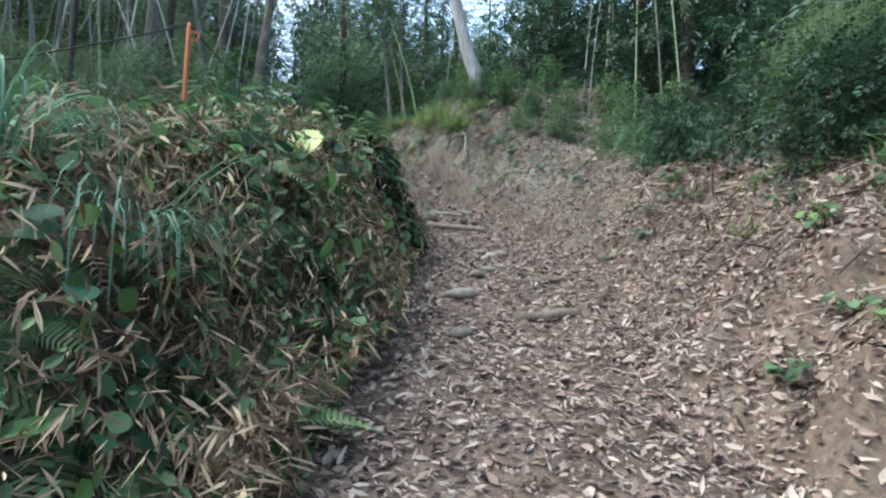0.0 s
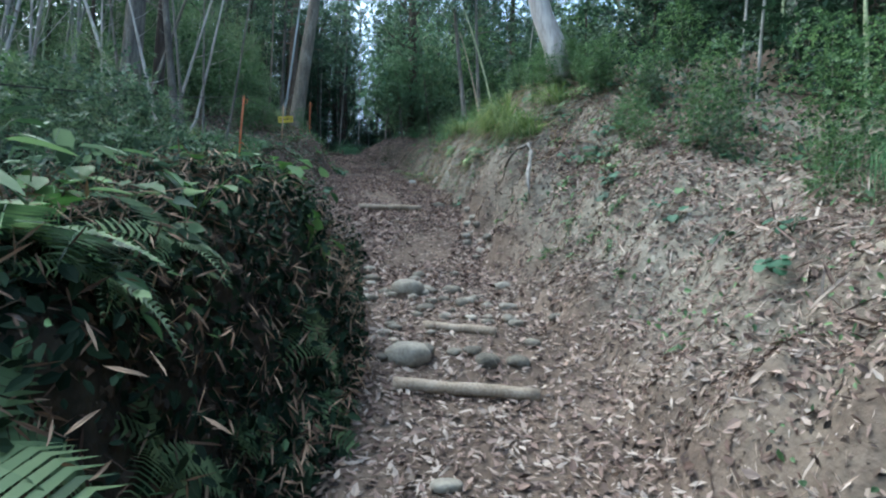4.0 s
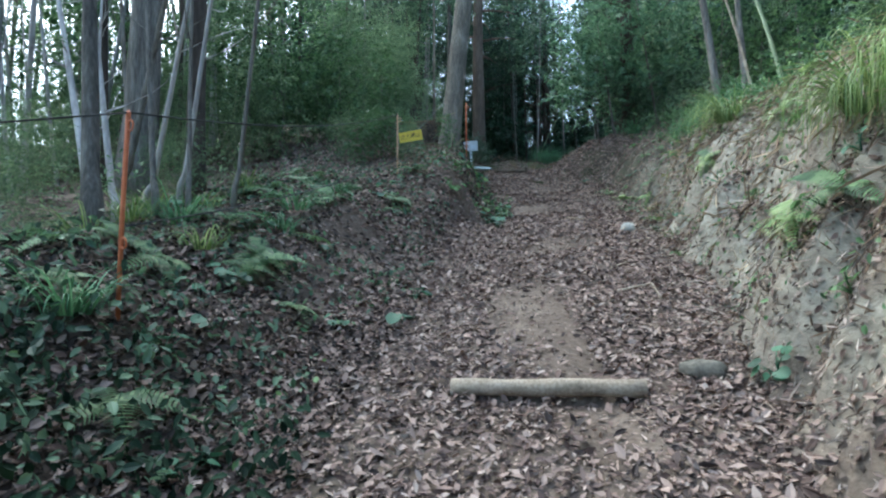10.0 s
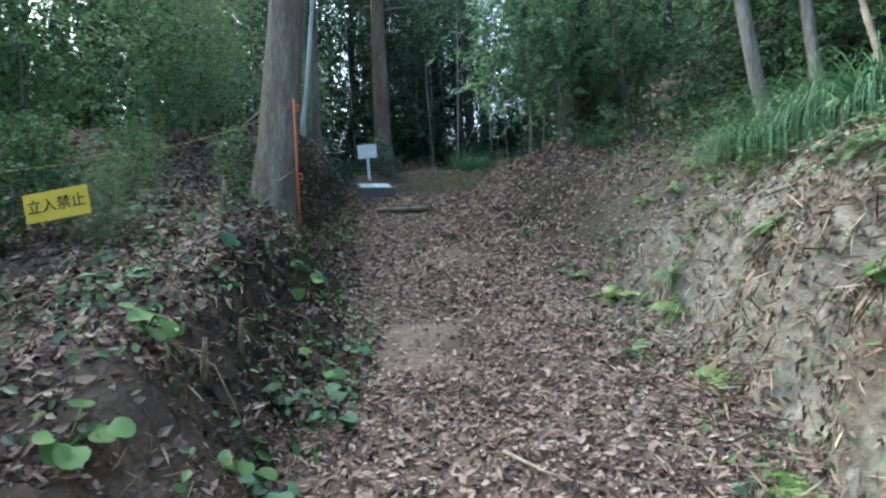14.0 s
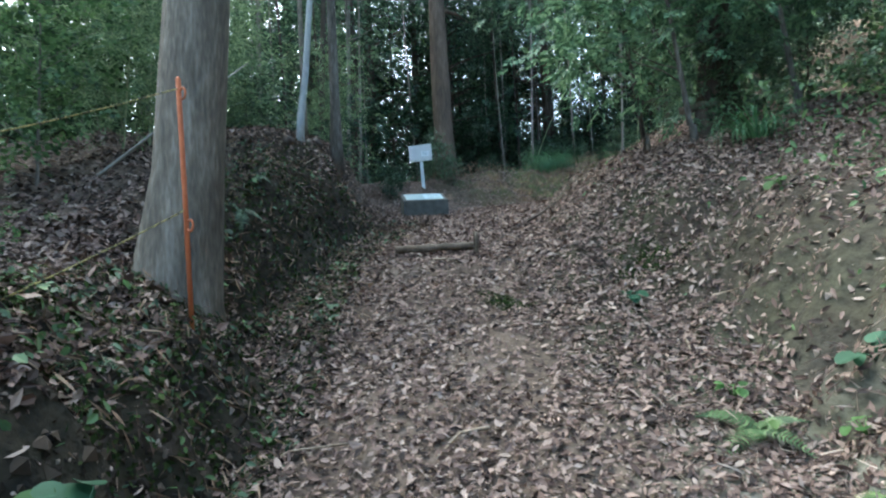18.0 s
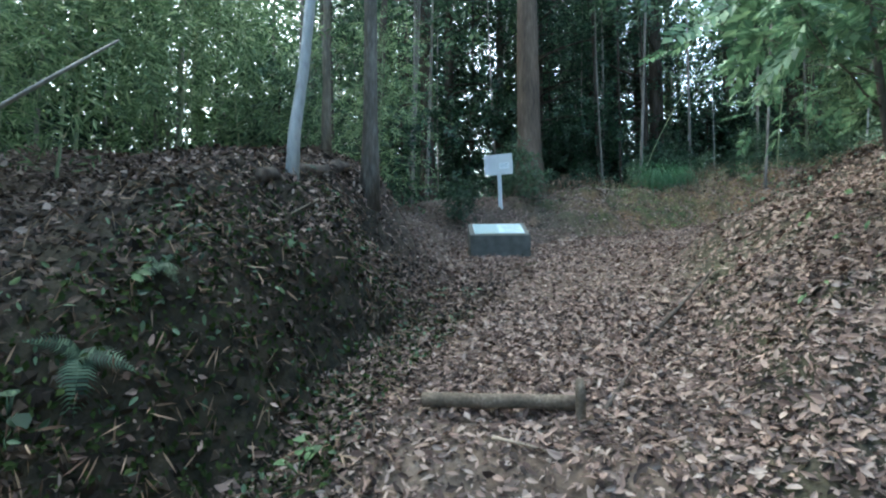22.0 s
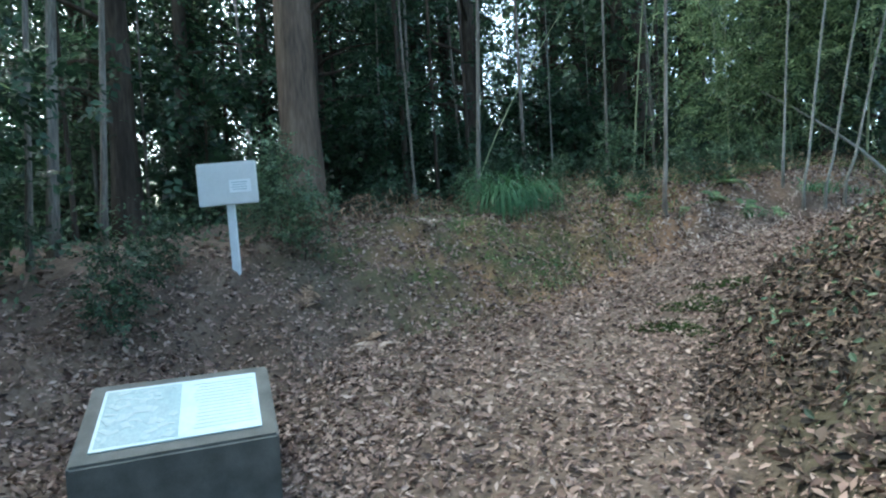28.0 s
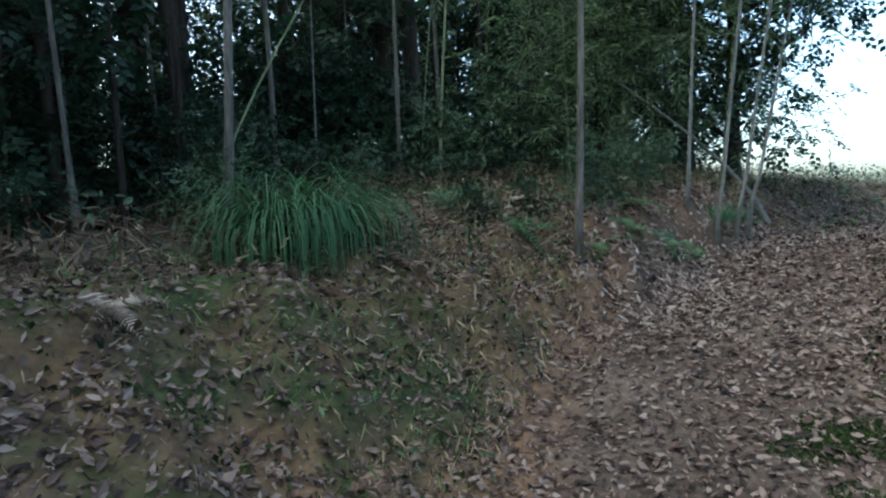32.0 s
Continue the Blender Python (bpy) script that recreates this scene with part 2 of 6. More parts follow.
def lie(x, y):
    """Height of the ground, signed distance from the trail (right of it: plus) and place along it."""
    x, y = np.atleast_1d(np.asarray(x, float)), np.atleast_1d(np.asarray(y, float))
    z, off, idx = np.empty_like(x), np.empty_like(x), np.empty(len(x), int)
    for a in range(0, len(x), 20000):
        sl = slice(a, a + 20000)
        d2 = (x[sl, None] - CX) ** 2 + (y[sl, None] - CY) ** 2
        i = d2.argmin(1)
        dx, dy = x[sl] - CX[i], y[sl] - CY[i]
        d = dx * TY[i] - dy * TX[i]
        d = np.where(np.abs(d) < 1e-9, 1e-9, np.sign(d)) * np.sqrt(d2[np.arange(len(i)), i])
        along = dx * TX[i] + dy * TY[i]
        left = d < 0
        w, r, h = np.where(left, LW[i], RW[i]), np.where(left, LR[i], RR[i]), np.where(left, LH[i], RH[i])
        xs, ys = x[sl], y[sl]
        worn = 0.1 * np.sin(3.1 * xs + 1.2 * np.sin(2.3 * ys)) * np.sin(2.7 * ys + 0.7 * xs) + 0.08 * np.sin(7.3 * ys + 2.1 * xs + np.sin(5 * xs)) * np.sin(6.1 * xs - 3.3 * ys) + 0.04 * np.sin(13 * xs + 4 * ys + np.sin(7 * ys)) * np.sin(14.7 * ys - 5 * xs)
        u = np.clip((np.abs(d) + worn * 1.3 * np.clip((np.abs(d) - 0.5) * 2.5, 0, 1) - w) / r, 0, 1)
        s_shape = u * u * (3 - 2 * u)
        dome = np.sin(0.5 * np.pi * u) ** 0.85
        k = np.clip(CY[i] - 20.6, 0, 1) * np.clip((25.8 - CY[i]) / 1.2, 0, 1)
        bank = np.where(left, s_shape + (dome - s_shape) * k, u ** 1.15 * (1.9 - 0.9 * u))
        rest = np.maximum(0, np.abs(d) - w - r)
        far = np.where(left, 0.03 * np.minimum(rest, 4) - 0.06 * np.clip(rest - 4, 0, 60), RF[i] * np.minimum(rest, 8) - 0.02 * np.clip(rest - 8, 0, 60))
        lift = CZ[i] + np.clip(along, -1.5, 1.5) * 0.2
        z[sl] = lift + h * bank + far
        off[sl], idx[sl] = d, i
    for yl, deep in STEPS:
        k = int(np.abs(CY - yl).argmin())
        gap = (k - idx) * 0.15
        z -= deep * np.clip(np.where(gap > 0, np.exp(-gap / 0.4), 0), 0, 1) * np.clip(1.6 - 1.6 * np.abs(off) / 0.8, 0, 1)
    rough = np.clip(0.35 + np.abs(off) * 0.5, 0, 1.6)
    return z + ripple(x, y) * rough, off, idx


def ground(x, y):
    return float(lie(x, y)[0][0])


# ---- meshes ----


def part(name, bm, mat, parent=None, label="", smooth=True):
    """One mesh object from a bmesh, under its thing."""
    me = bpy.data.meshes.new(name)
    bm.to_mesh(me)
    bm.free()
    if smooth:
        me.polygons.foreach_set("use_smooth", [True] * len(me.polygons))
    me.materials.append(mat)
    ob = new(name, me)
    if parent is not None:
        ob.parent = parent
    return tagged(ob, label)


def raw(name, verts, faces, mat, smooth=True, parent=None):
    """One mesh object from arrays: faces all of one size."""
    me = bpy.data.meshes.new(name)
    v, f = np.asarray(verts, np.float32), np.asarray(faces, np.int32)
    me.vertices.add(len(v))
    me.vertices.foreach_set("co", v.ravel())
    k = f.shape[1]
    me.loops.add(f.size)
    me.loops.foreach_set("vertex_index", f.ravel())
    me.polygons.add(len(f))
    me.polygons.foreach_set("loop_start", np.arange(0, f.size, k, dtype=np.int32))
    me.polygons.foreach_set("loop_total", np.full(len(f), k, np.int32))
    me.polygons.foreach_set("use_smooth", np.full(len(f), smooth))
    me.update(calc_edges=True)
    me.materials.append(mat)
    ob = new(name, me)
    if parent is not None:
        ob.parent = parent
    return ob


def spaced(lo, a, b, hi, fine, grow=1.25):
    """Grid lines that lie close between a and b and spread out beyond."""
    mid = list(np.arange(a, b, fine))
    left, right, step = [], [], fine
    x = a
    while x > lo:
        step *= grow
        x -= step
        left.append(x)
    x, step = mid[-1], fine
    while x < hi:
        step *= grow
        x += step
        right.append(x)
    return np.array(left[::-1] + mid + right)


gx, gy = spaced(-600, -17, 7, 600, 0.1), spaced(-500, -3, 44, 600, 0.1)
GX, GY = np.meshgrid(gx, gy)
gz, goff, gidx = lie(GX.ravel(), GY.ravel())
nx, ny = len(gx), len(gy)
q = np.arange(nx * ny).reshape(ny, nx)
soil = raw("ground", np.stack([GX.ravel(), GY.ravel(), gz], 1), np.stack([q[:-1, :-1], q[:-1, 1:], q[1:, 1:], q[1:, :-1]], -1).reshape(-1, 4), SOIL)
clay = np.clip((goff - 0.95) * 2.2, 0, 1) * np.clip((GY.ravel() - 7.0) / 3, 0, 1) * np.clip((24.0 - GY.ravel()) / 1.5, 0, 1) * np.clip((4.4 - goff) * 1.5, 0, 1)
soil.data.attributes.new("clay", "FLOAT", "POINT").data.foreach_set("value", clay.astype(np.float32))
yy = GY.ravel()
# The moss mask also paints shade on the undercut left bank and right slope.
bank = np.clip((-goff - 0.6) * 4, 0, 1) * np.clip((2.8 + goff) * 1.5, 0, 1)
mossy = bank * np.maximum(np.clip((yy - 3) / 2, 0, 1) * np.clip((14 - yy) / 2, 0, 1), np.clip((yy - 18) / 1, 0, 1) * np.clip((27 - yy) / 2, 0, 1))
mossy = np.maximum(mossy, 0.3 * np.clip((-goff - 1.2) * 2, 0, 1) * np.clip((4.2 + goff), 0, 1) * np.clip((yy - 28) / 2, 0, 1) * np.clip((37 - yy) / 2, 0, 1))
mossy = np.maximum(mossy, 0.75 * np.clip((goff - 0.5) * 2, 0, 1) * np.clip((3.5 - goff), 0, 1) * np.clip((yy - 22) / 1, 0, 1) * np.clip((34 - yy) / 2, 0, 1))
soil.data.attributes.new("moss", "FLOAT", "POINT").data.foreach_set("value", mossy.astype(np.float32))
low = np.clip((-goff - 1.1) * 3, 0, 1) * np.clip((4.0 + goff) * 1.5, 0, 1)
rust = np.clip((-goff - 0.8) * 3, 0, 1) * np.clip((4.0 + goff) * 1.5, 0, 1) * np.clip((yy - 31) / 1.2, 0, 1) * np.clip((37.5 - yy) / 1.5, 0, 1)
green = low * np.clip((yy - 30.5) / 1.2, 0, 1) * np.clip((35 - yy) / 2, 0, 1)
green = np.maximum(green, 0.35 * np.clip((goff - 0.6) * 2, 0, 1) * np.clip((2.8 - goff), 0, 1) * np.clip((yy - 21.5), 0, 1) * np.clip((33 - yy) / 2, 0, 1))
soil.data.attributes.new("rust", "FLOAT", "POINT").data.foreach_set("value", rust.astype(np.float32))
soil.data.attributes.new("green", "FLOAT", "POINT").data.foreach_set("value", green.astype(np.float32))
tagged(soil, "sloping brown forest soil with a worn footpath between earth banks", "ground", kind="structure")


HEIGHT, OFFSET = gz.reshape(ny, nx), goff.reshape(ny, nx)
SLOPE_Y, SLOPE_X = np.gradient(HEIGHT, gy, gx)


def on_grid(x, y, *tables):
    """Reads tables of the ground's grid at any places."""
    i, j = np.clip(np.searchsorted(gx, x) - 1, 0, nx - 2), np.clip(np.searchsorted(gy, y) - 1, 0, ny - 2)
    u, v = (x - gx[i]) / (gx[i + 1] - gx[i]), (y - gy[j]) / (gy[j + 1] - gy[j])
    return [t[j, i] * (1 - u) * (1 - v) + t[j, i + 1] * u * (1 - v) + t[j + 1, i] * (1 - u) * v + t[j + 1, i + 1] * u * v for t in tables]


def tube(bm, pts, radii, sides=10, lump=0.0, rng=random):
    """A bent, tapering round limb through pts, closed at both ends."""
    rings = []
    pts = [Vector(p) for p in pts]
    for i, (p, r) in enumerate(zip(pts, radii)):
        d = (pts[min(i + 1, len(pts) - 1)] - pts[max(i - 1, 0)]).normalized()
        side = d.cross(Vector((0.31, 0.95, 0.05))).normalized() if abs(d.z) > 0.5 else d.cross(Vector((0, 0, 1))).normalized()
        up = d.cross(side)
        ring = []
        for k in range(sides):
            a = 2 * math.pi * k / sides
            rr = r * (1 + lump * (rng.random() - 0.5))
            ring.append(bm.verts.new(p + side * (math.cos(a) * rr) + up * (math.sin(a) * rr)))
        rings.append(ring)
    for a, b in zip(rings, rings[1:]):
        for k in range(sides):
            bm.faces.new((a[k], a[(k + 1) % sides], b[(k + 1) % sides], b[k]))
    bm.faces.new(rings[0][::-1])
    bm.faces.new(rings[-1])
    bmesh.ops.recalc_face_normals(bm, faces=bm.faces)
    return bm

# ---- more materials ----
TAN = [(0.12, (0.03, 0.019, 0.015)), (0.34, (0.095, 0.057, 0.043)), (0.55, (0.19, 0.125, 0.098)), (0.78, (0.27, 0.19, 0.15)), (1.0, (0.36, 0.285, 0.235))]
LITTER = material("dry_leaves", TAN, 5, 90, 0.75, 0.2, 0.004, rand=0.85)
WARM_STRAW = material("tan_dead_grass", [(0.15, (0.075, 0.046, 0.028)), (0.45, (0.23, 0.155, 0.095)), (0.8, (0.42, 0.315, 0.2))], 5, 90, 0.85, 0.2, 0.004, rand=0.75)
STRAW = material("dry_bamboo_leaves", [(0.15, (0.07, 0.045, 0.035)), (0.45, (0.2, 0.138, 0.108)), (0.8, (0.37, 0.3, 0.245))], 5, 90, 0.8, 0.2, 0.004, rand=0.75)


def leafy(name, dark, mid, light, rand=0.7, trans=0.32, rough=0.56, gloss=0.08):
    return material(name, [(0.2, dark), (0.5, mid), (0.85, light)], 1.2, 18, rough, 0.0, rand=rand, trans=trans, gloss=gloss)


EVERGREEN = leafy("evergreen_leaves", (0.026, 0.048, 0.026), (0.066, 0.112, 0.062), (0.15, 0.215, 0.118), trans=0.4)
DEEP = leafy("dark_conifer_leaves", (0.0112, 0.0256, 0.0144), (0.0256, 0.0544, 0.0288), (0.048, 0.096, 0.048))
BAMBOO_LEAF = leafy("bamboo_leaves", (0.062, 0.1, 0.048), (0.145, 0.208, 0.1), (0.275, 0.35, 0.18), trans=0.5)
HERB = leafy("green_herb_leaves", (0.03, 0.062, 0.024), (0.078, 0.145, 0.058), (0.165, 0.255, 0.1), trans=0.4)
FRESH = leafy("bright_green_leaves", (0.045, 0.1, 0.022), (0.09, 0.18, 0.045), (0.17, 0.28, 0.085), trans=0.35)
ROUND_LEAF = leafy("blue_green_round_leaves", (0.018, 0.05, 0.024), (0.04, 0.105, 0.052), (0.075, 0.17, 0.088))
FERN = leafy("fern_fronds", (0.05, 0.085, 0.034), (0.105, 0.165, 0.066), (0.19, 0.255, 0.11))
SEDGE = leafy("sedge_blades", (0.039, 0.091, 0.039), (0.078, 0.182, 0.078), (0.156, 0.286, 0.13))
SEDGE_PALE = leafy("pale_sedge_blades", (0.07, 0.14, 0.085), (0.13, 0.24, 0.15), (0.22, 0.36, 0.23))
SEDGE_DARK = leafy("dark_sedge_blades", (0.02, 0.045, 0.025), (0.04, 0.085, 0.05), (0.08, 0.15, 0.09))
SEDGE_LIGHT = leafy("light_grass_blades", (0.07, 0.12, 0.03), (0.15, 0.22, 0.06), (0.28, 0.34, 0.13), trans=0.35)
# Leaf colour taken near black to paint the shade under the overhanging bank.
IVY_SHADE = leafy("shade_dark_ivy", (0.006, 0.012, 0.007), (0.014, 0.026, 0.014), (0.03, 0.05, 0.026), trans=0.15, rough=0.8, gloss=-0.2)
DEAD = material("dead_stems", [(0.2, (0.09, 0.06, 0.045)), (0.5, (0.23, 0.165, 0.125)), (0.85, (0.44, 0.36, 0.29))], 3, 40, 0.9, 0.0, rand=0.7)
MOSS = leafy("moss", (0.012, 0.021, 0.006), (0.027, 0.042, 0.012), (0.048, 0.066, 0.021), rough=0.95, trans=0.1, gloss=-0.2)
BARK_BROWN = material("grey_brown_bark", [(0.32, (0.035, 0.03, 0.025)), (0.5, (0.1, 0.087, 0.072)), (0.7, (0.22, 0.2, 0.17))], 7, 40, 0.95, 1.0, 0.04, stretch=0.22)
# Darker copy of the clods, with the shade of the undercut bank in its colour.
SHADE_SOIL = material("shade_dark_clods", [(0.2, (0.012, 0.009, 0.007)), (0.5, (0.035, 0.026, 0.018)), (0.85, (0.09, 0.065, 0.045))], 3, 60, 0.95, 0.3, 0.006, rand=0.6)
OLD_WOOD = material("dark_weathered_log", [(0.3, (0.04, 0.03, 0.022)), (0.5, (0.12, 0.092, 0.066)), (0.72, (0.25, 0.2, 0.15))], 7, 60, 0.95, 0.7, 0.012)
BROWN_FROND = material("dead_brown_fronds", [(0.2, (0.05, 0.03, 0.02)), (0.5, (0.15, 0.095, 0.06)), (0.85, (0.3, 0.21, 0.14))], 3, 40, 0.9, 0.0, rand=0.7)
YELLOW_LEAF = material("pale_yellow_leaf", [(0.3, (0.3, 0.36, 0.1)), (0.7, (0.46, 0.5, 0.17))], 9, 60, 0.5, 0.2, 0.003)
ORANGE = material("orange_stake_paint", [(0.3, (0.38, 0.1, 0.035)), (0.7, (0.55, 0.17, 0.07))], 14, 80, 0.6, 0.2, 0.003)
PALE_ORANGE = material("faded_orange_paint", [(0.3, (0.36, 0.2, 0.12)), (0.7, (0.52, 0.34, 0.22))], 14, 80, 0.7, 0.2, 0.003)
ROPE = material("dark_rope", [(0.3, (0.02, 0.02, 0.018)), (0.7, (0.06, 0.055, 0.05))], 30, 200, 0.9, 0.3, 0.002)
YELLOW_ROPE = material("yellow_black_rope", [(0.42, (0.03, 0.03, 0.025)), (0.5, (0.2, 0.17, 0.06)), (0.6, (0.32, 0.27, 0.1))], 30, 120, 0.9, 0.3, 0.002)
CULM = material("bamboo_culm", [(0.3, (0.1, 0.13, 0.06)), (0.5, (0.2, 0.23, 0.12)), (0.7, (0.33, 0.34, 0.2))], 3, 30, 0.5, 0.1, 0.003)
CULM_GREY = material("grey_old_culm", [(0.3, (0.1, 0.095, 0.08)), (0.5, (0.19, 0.185, 0.16)), (0.7, (0.3, 0.29, 0.26))], 3, 30, 0.6, 0.1, 0.003)
CULM_PALE = material("pale_blue_grey_stem", [(0.3, (0.2, 0.2, 0.2)), (0.5, (0.33, 0.34, 0.34)), (0.7, (0.45, 0.46, 0.45))], 6, 40, 0.7, 0.3, 0.01, stretch=0.3)
WHITE_SIGN = material("white_enamel", [(0.3, (0.6, 0.6, 0.58)), (0.7, (0.7, 0.7, 0.68))], 5, 50, 0.35, 0.05, 0.002)
PAPER = material("white_paper", [(0.3, (0.8, 0.81, 0.81)), (0.7, (0.86, 0.87, 0.87))], 5, 50, 0.6, 0.0)
MAP_TINT = material("faded_blue_green_map", [(0.3, (0.18, 0.27, 0.28)), (0.7, (0.3, 0.4, 0.41))], 22, 90, 0.35, 0.0)
STEEL = material("pale_painted_steel", [(0.3, (0.6, 0.63, 0.64)), (0.7, (0.74, 0.76, 0.77))], 6, 60, 0.4, 0.05, 0.002)
PANEL = material("pale_printed_panel", [(0.3, (0.36, 0.47, 0.5)), (0.7, (0.47, 0.57, 0.59))], 5, 40, 0.3, 0.0)
PRINT = material("faded_print", [(0.3, (0.26, 0.34, 0.35)), (0.7, (0.36, 0.44, 0.45))], 8, 60, 0.5, 0.0)
YELLOW_SIGN = material("yellow_sign_plate", [(0.3, (0.5, 0.36, 0.03)), (0.7, (0.65, 0.48, 0.05))], 6, 50, 0.5, 0.05, 0.002)
INK = material("black_print", [(0.3, (0.015, 0.015, 0.012)), (0.7, (0.03, 0.03, 0.025))], 6, 50, 0.6, 0.0)
CLAY = material("pale_clay", [(0.3, (0.13, 0.1, 0.07)), (0.5, (0.27, 0.215, 0.155)), (0.7, (0.4, 0.335, 0.25))], 1.6, 24, 0.95, 0.9, 0.05)

rng = np.random.default_rng(7)
rnd = random.Random(11)

# ---- leaves: small templates laid out many times into one mesh ----
#  x: width, y: length from the stalk, z: fold
KITE = (np.array([(0, 0, 0), (-0.5, 0.42, 0.1), (0, 1, -0.06), (0.5, 0.42, 0.1)]), np.array([(0, 2, 1), (0, 3, 2)]))
OVAL = (np.array([(0, 0, 0), (-0.42, 0.3, 0.09), (-0.36, 0.68, 0.07), (0, 1, -0.1), (0.36, 0.68, 0.07), (0.42, 0.3, 0.09)]), np.array([(0, 3, 1), (1, 3, 2), (0, 5, 3), (5, 4, 3)]))
CURLED = (np.array([(0, 0, 0.05), (-0.42, 0.3, 0.2), (-0.34, 0.68, 0.26), (0, 1, 0.12), (0.36, 0.68, 0.05), (0.42, 0.3, 0.14)]), np.array([(0, 3, 1), (1, 3, 2), (0, 5, 3), (5, 4, 3)]))
TORN = (np.array([(0, 0, 0.02), (-0.3, 0.22, 0.16), (-0.48, 0.6, 0.02), (-0.12, 0.86, 0.1), (0.22, 1, 0.22), (0.4, 0.5, 0.18)]), np.array([(0, 4, 3), (0, 3, 2), (0, 2, 1), (0, 5, 4)]))
LONG_LEAF = (np.array([(0, 0, 0), (-0.16, 0.2, 0.05), (-0.2, 0.5, 0.02), (-0.12, 0.78, -0.06), (0, 1, -0.16), (0.12, 0.78, -0.06), (0.2, 0.5, 0.02), (0.16, 0.2, 0.05), (0, 0.5, -0.05)]), np.array([(8, 1, 0), (8, 2, 1), (8, 3, 2), (8, 4, 3), (8, 5, 4), (8, 6, 5), (8, 7, 6), (8, 0, 7)]))
SLIVER = (np.array([(0, 0, 0), (-0.5, 0.35, 0.08), (-0.3, 0.75, 0.1), (0, 1, 0), (0.5, 0.35, 0)]), np.array([(0, 2, 1), (0, 3, 2), (0, 4, 3)]))




def spray_template(pairs=4, width=0.16):
    """A twig with leaves on both sides and one at its tip."""
    v, f = [], []
    for k in range(2 * pairs + 1):
        u = 0.18 + 0.64 * k / (2 * pairs)
        s = 0.0 if k == 2 * pairs else (1 if k % 2 else -1)
        a = s * 0.85
        dx, dy = math.sin(a), math.cos(a)
        px, py = dy, -dx
        ln, z = 0.36 * (1.05 - 0.3 * u), -0.12 * u * u
        b = len(v)
        w = width * 0.5
        dz = 0.05 * math.sin(k * 2.1)
        v += [(0, u, z), (dx * ln * 0.45 - px * w, u + dy * ln * 0.45 - py * w, z + 0.03 + dz), (dx * ln, u + dy * ln, z - 0.06 + dz), (dx * ln * 0.45 + px * w, u + dy * ln * 0.45 + py * w, z + 0.03 + dz)]
        f += [(b, b + 2, b + 1), (b, b + 3, b + 2)]
    return np.array(v), np.array(f)


SPRAY = spray_template()
FEW = spray_template(2, 0.24)
FEW_NEEDLE = spray_template(2, 0.11)
NEEDLE = spray_template(4, 0.07)
BAMBOO_SPRAY = spray_template(3, 0.06)


def heart():
    v = [(0, 0.12, 0)]
    for k in range(12):
        a = -math.pi / 2 + 2 * math.pi * (k + 0.5) / 12
        r = 0.52 * (1 - 0.35 * max(0, -math.sin(a)) ** 6)
        v.append((r * math.cos(a), 0.45 + r * math.sin(a), 0.07 * math.cos(2 * a) - 0.05 * math.sin(a)))
    return np.array(v), np.array([(0, 1 + k, 1 + (k + 1) % 12) for k in range(12)][:-1])


HEART = heart()


def frond_template(pairs=18):
    v, f = [], []
    for k in range(pairs):
        u = (k + 0.7) / pairs
        y, z = u * 0.9, 0.4 * u - 0.75 * u * u
        ln = 0.3 * math.sin(math.pi * min(1, u * 0.86 + 0.14)) ** 0.8 * (1.05 - 0.4 * u)
        for s in (-1, 1):
            b = len(v)
            w = 0.42 / pairs
            v += [(0, y - w, z), (s * ln * 0.5, y + w * 0.6, z - 0.01), (s * ln, y + 0.07, z - 0.05), (0, y + w, z), (s * ln * 0.5, y - w * 1.0, z - 0.01)]
            f += [(b, b + 1, b + 3), (b, b + 4, b + 1), (b + 4, b + 2, b + 1)]
    for k in range(6):
        u0, u1 = k / 6, (k + 1) / 6
        b = len(v)
        v += [(-0.006, 0.95 * u0, 0.4 * u0 - 0.75 * u0 * u0), (0.006, 0.95 * u0, 0.4 * u0 - 0.75 * u0 * u0 + 0.004), (0, 0.95 * u1, 0.4 * u1 - 0.75 * u1 * u1)]
        f += [(b, b + 1, b + 2)]
    return np.array(v), np.array(f)


FROND = frond_template()


def blade_template(segments=5, droop=0.9, width=0.02):
    v, f = [], []
    y = z = 0.0
    a = 1.1
    for k in range(segments + 1):
        u = k / segments
        w = width * (1 - u ** 2.2) + 0.0008
        v += [(-w, y, z), (w, y, z)]
        y, z = y + math.cos(a) / segments, z + math.sin(a) / segments
        a = max(-1.5, a - droop * 2 * (0.5 + u) / segments * 1.6)
    for k in range(segments):
        f += [(2 * k, 2 * k + 1, 2 * k + 3), (2 * k, 2 * k + 3, 2 * k + 2)]
    return np.array(v), np.array(f)


def turns(along, normal):
    """Rotation matrices whose y axis is along and whose z axis is as near normal as can be."""
    y = along / np.linalg.norm(along, axis=1)[:, None]
    x = np.cross(y, normal)
    x /= np.linalg.norm(x, axis=1)[:, None] + 1e-9
    return np.stack([x, y, np.cross(x, y)], 2)


def spread(template, pos, R, length, width=None, fold=None):
    """Vertices and triangles of a template set down at every place."""
    V, F = template
    n, k = len(pos), len(V)
    length = np.broadcast_to(length, n)
    width = length if width is None else np.broadcast_to(width, n)
    S = np.stack([width, length, width if fold is None else np.broadcast_to(fold, n)], 1)
    v = np.einsum("nij,nkj->nki", R, V[None] * S[:, None, :]) + pos[:, None, :]
    f = F[None] + (np.arange(n) * k)[:, None, None]
    return v.reshape(-1, 3), f.reshape(-1, 3)


def joined(pieces):
    vs, fs, n = [], [], 0
    for v, f in pieces:
        vs.append(v)
        fs.append(f + n)
        n += len(v)
    return np.concatenate(vs), np.concatenate(fs)


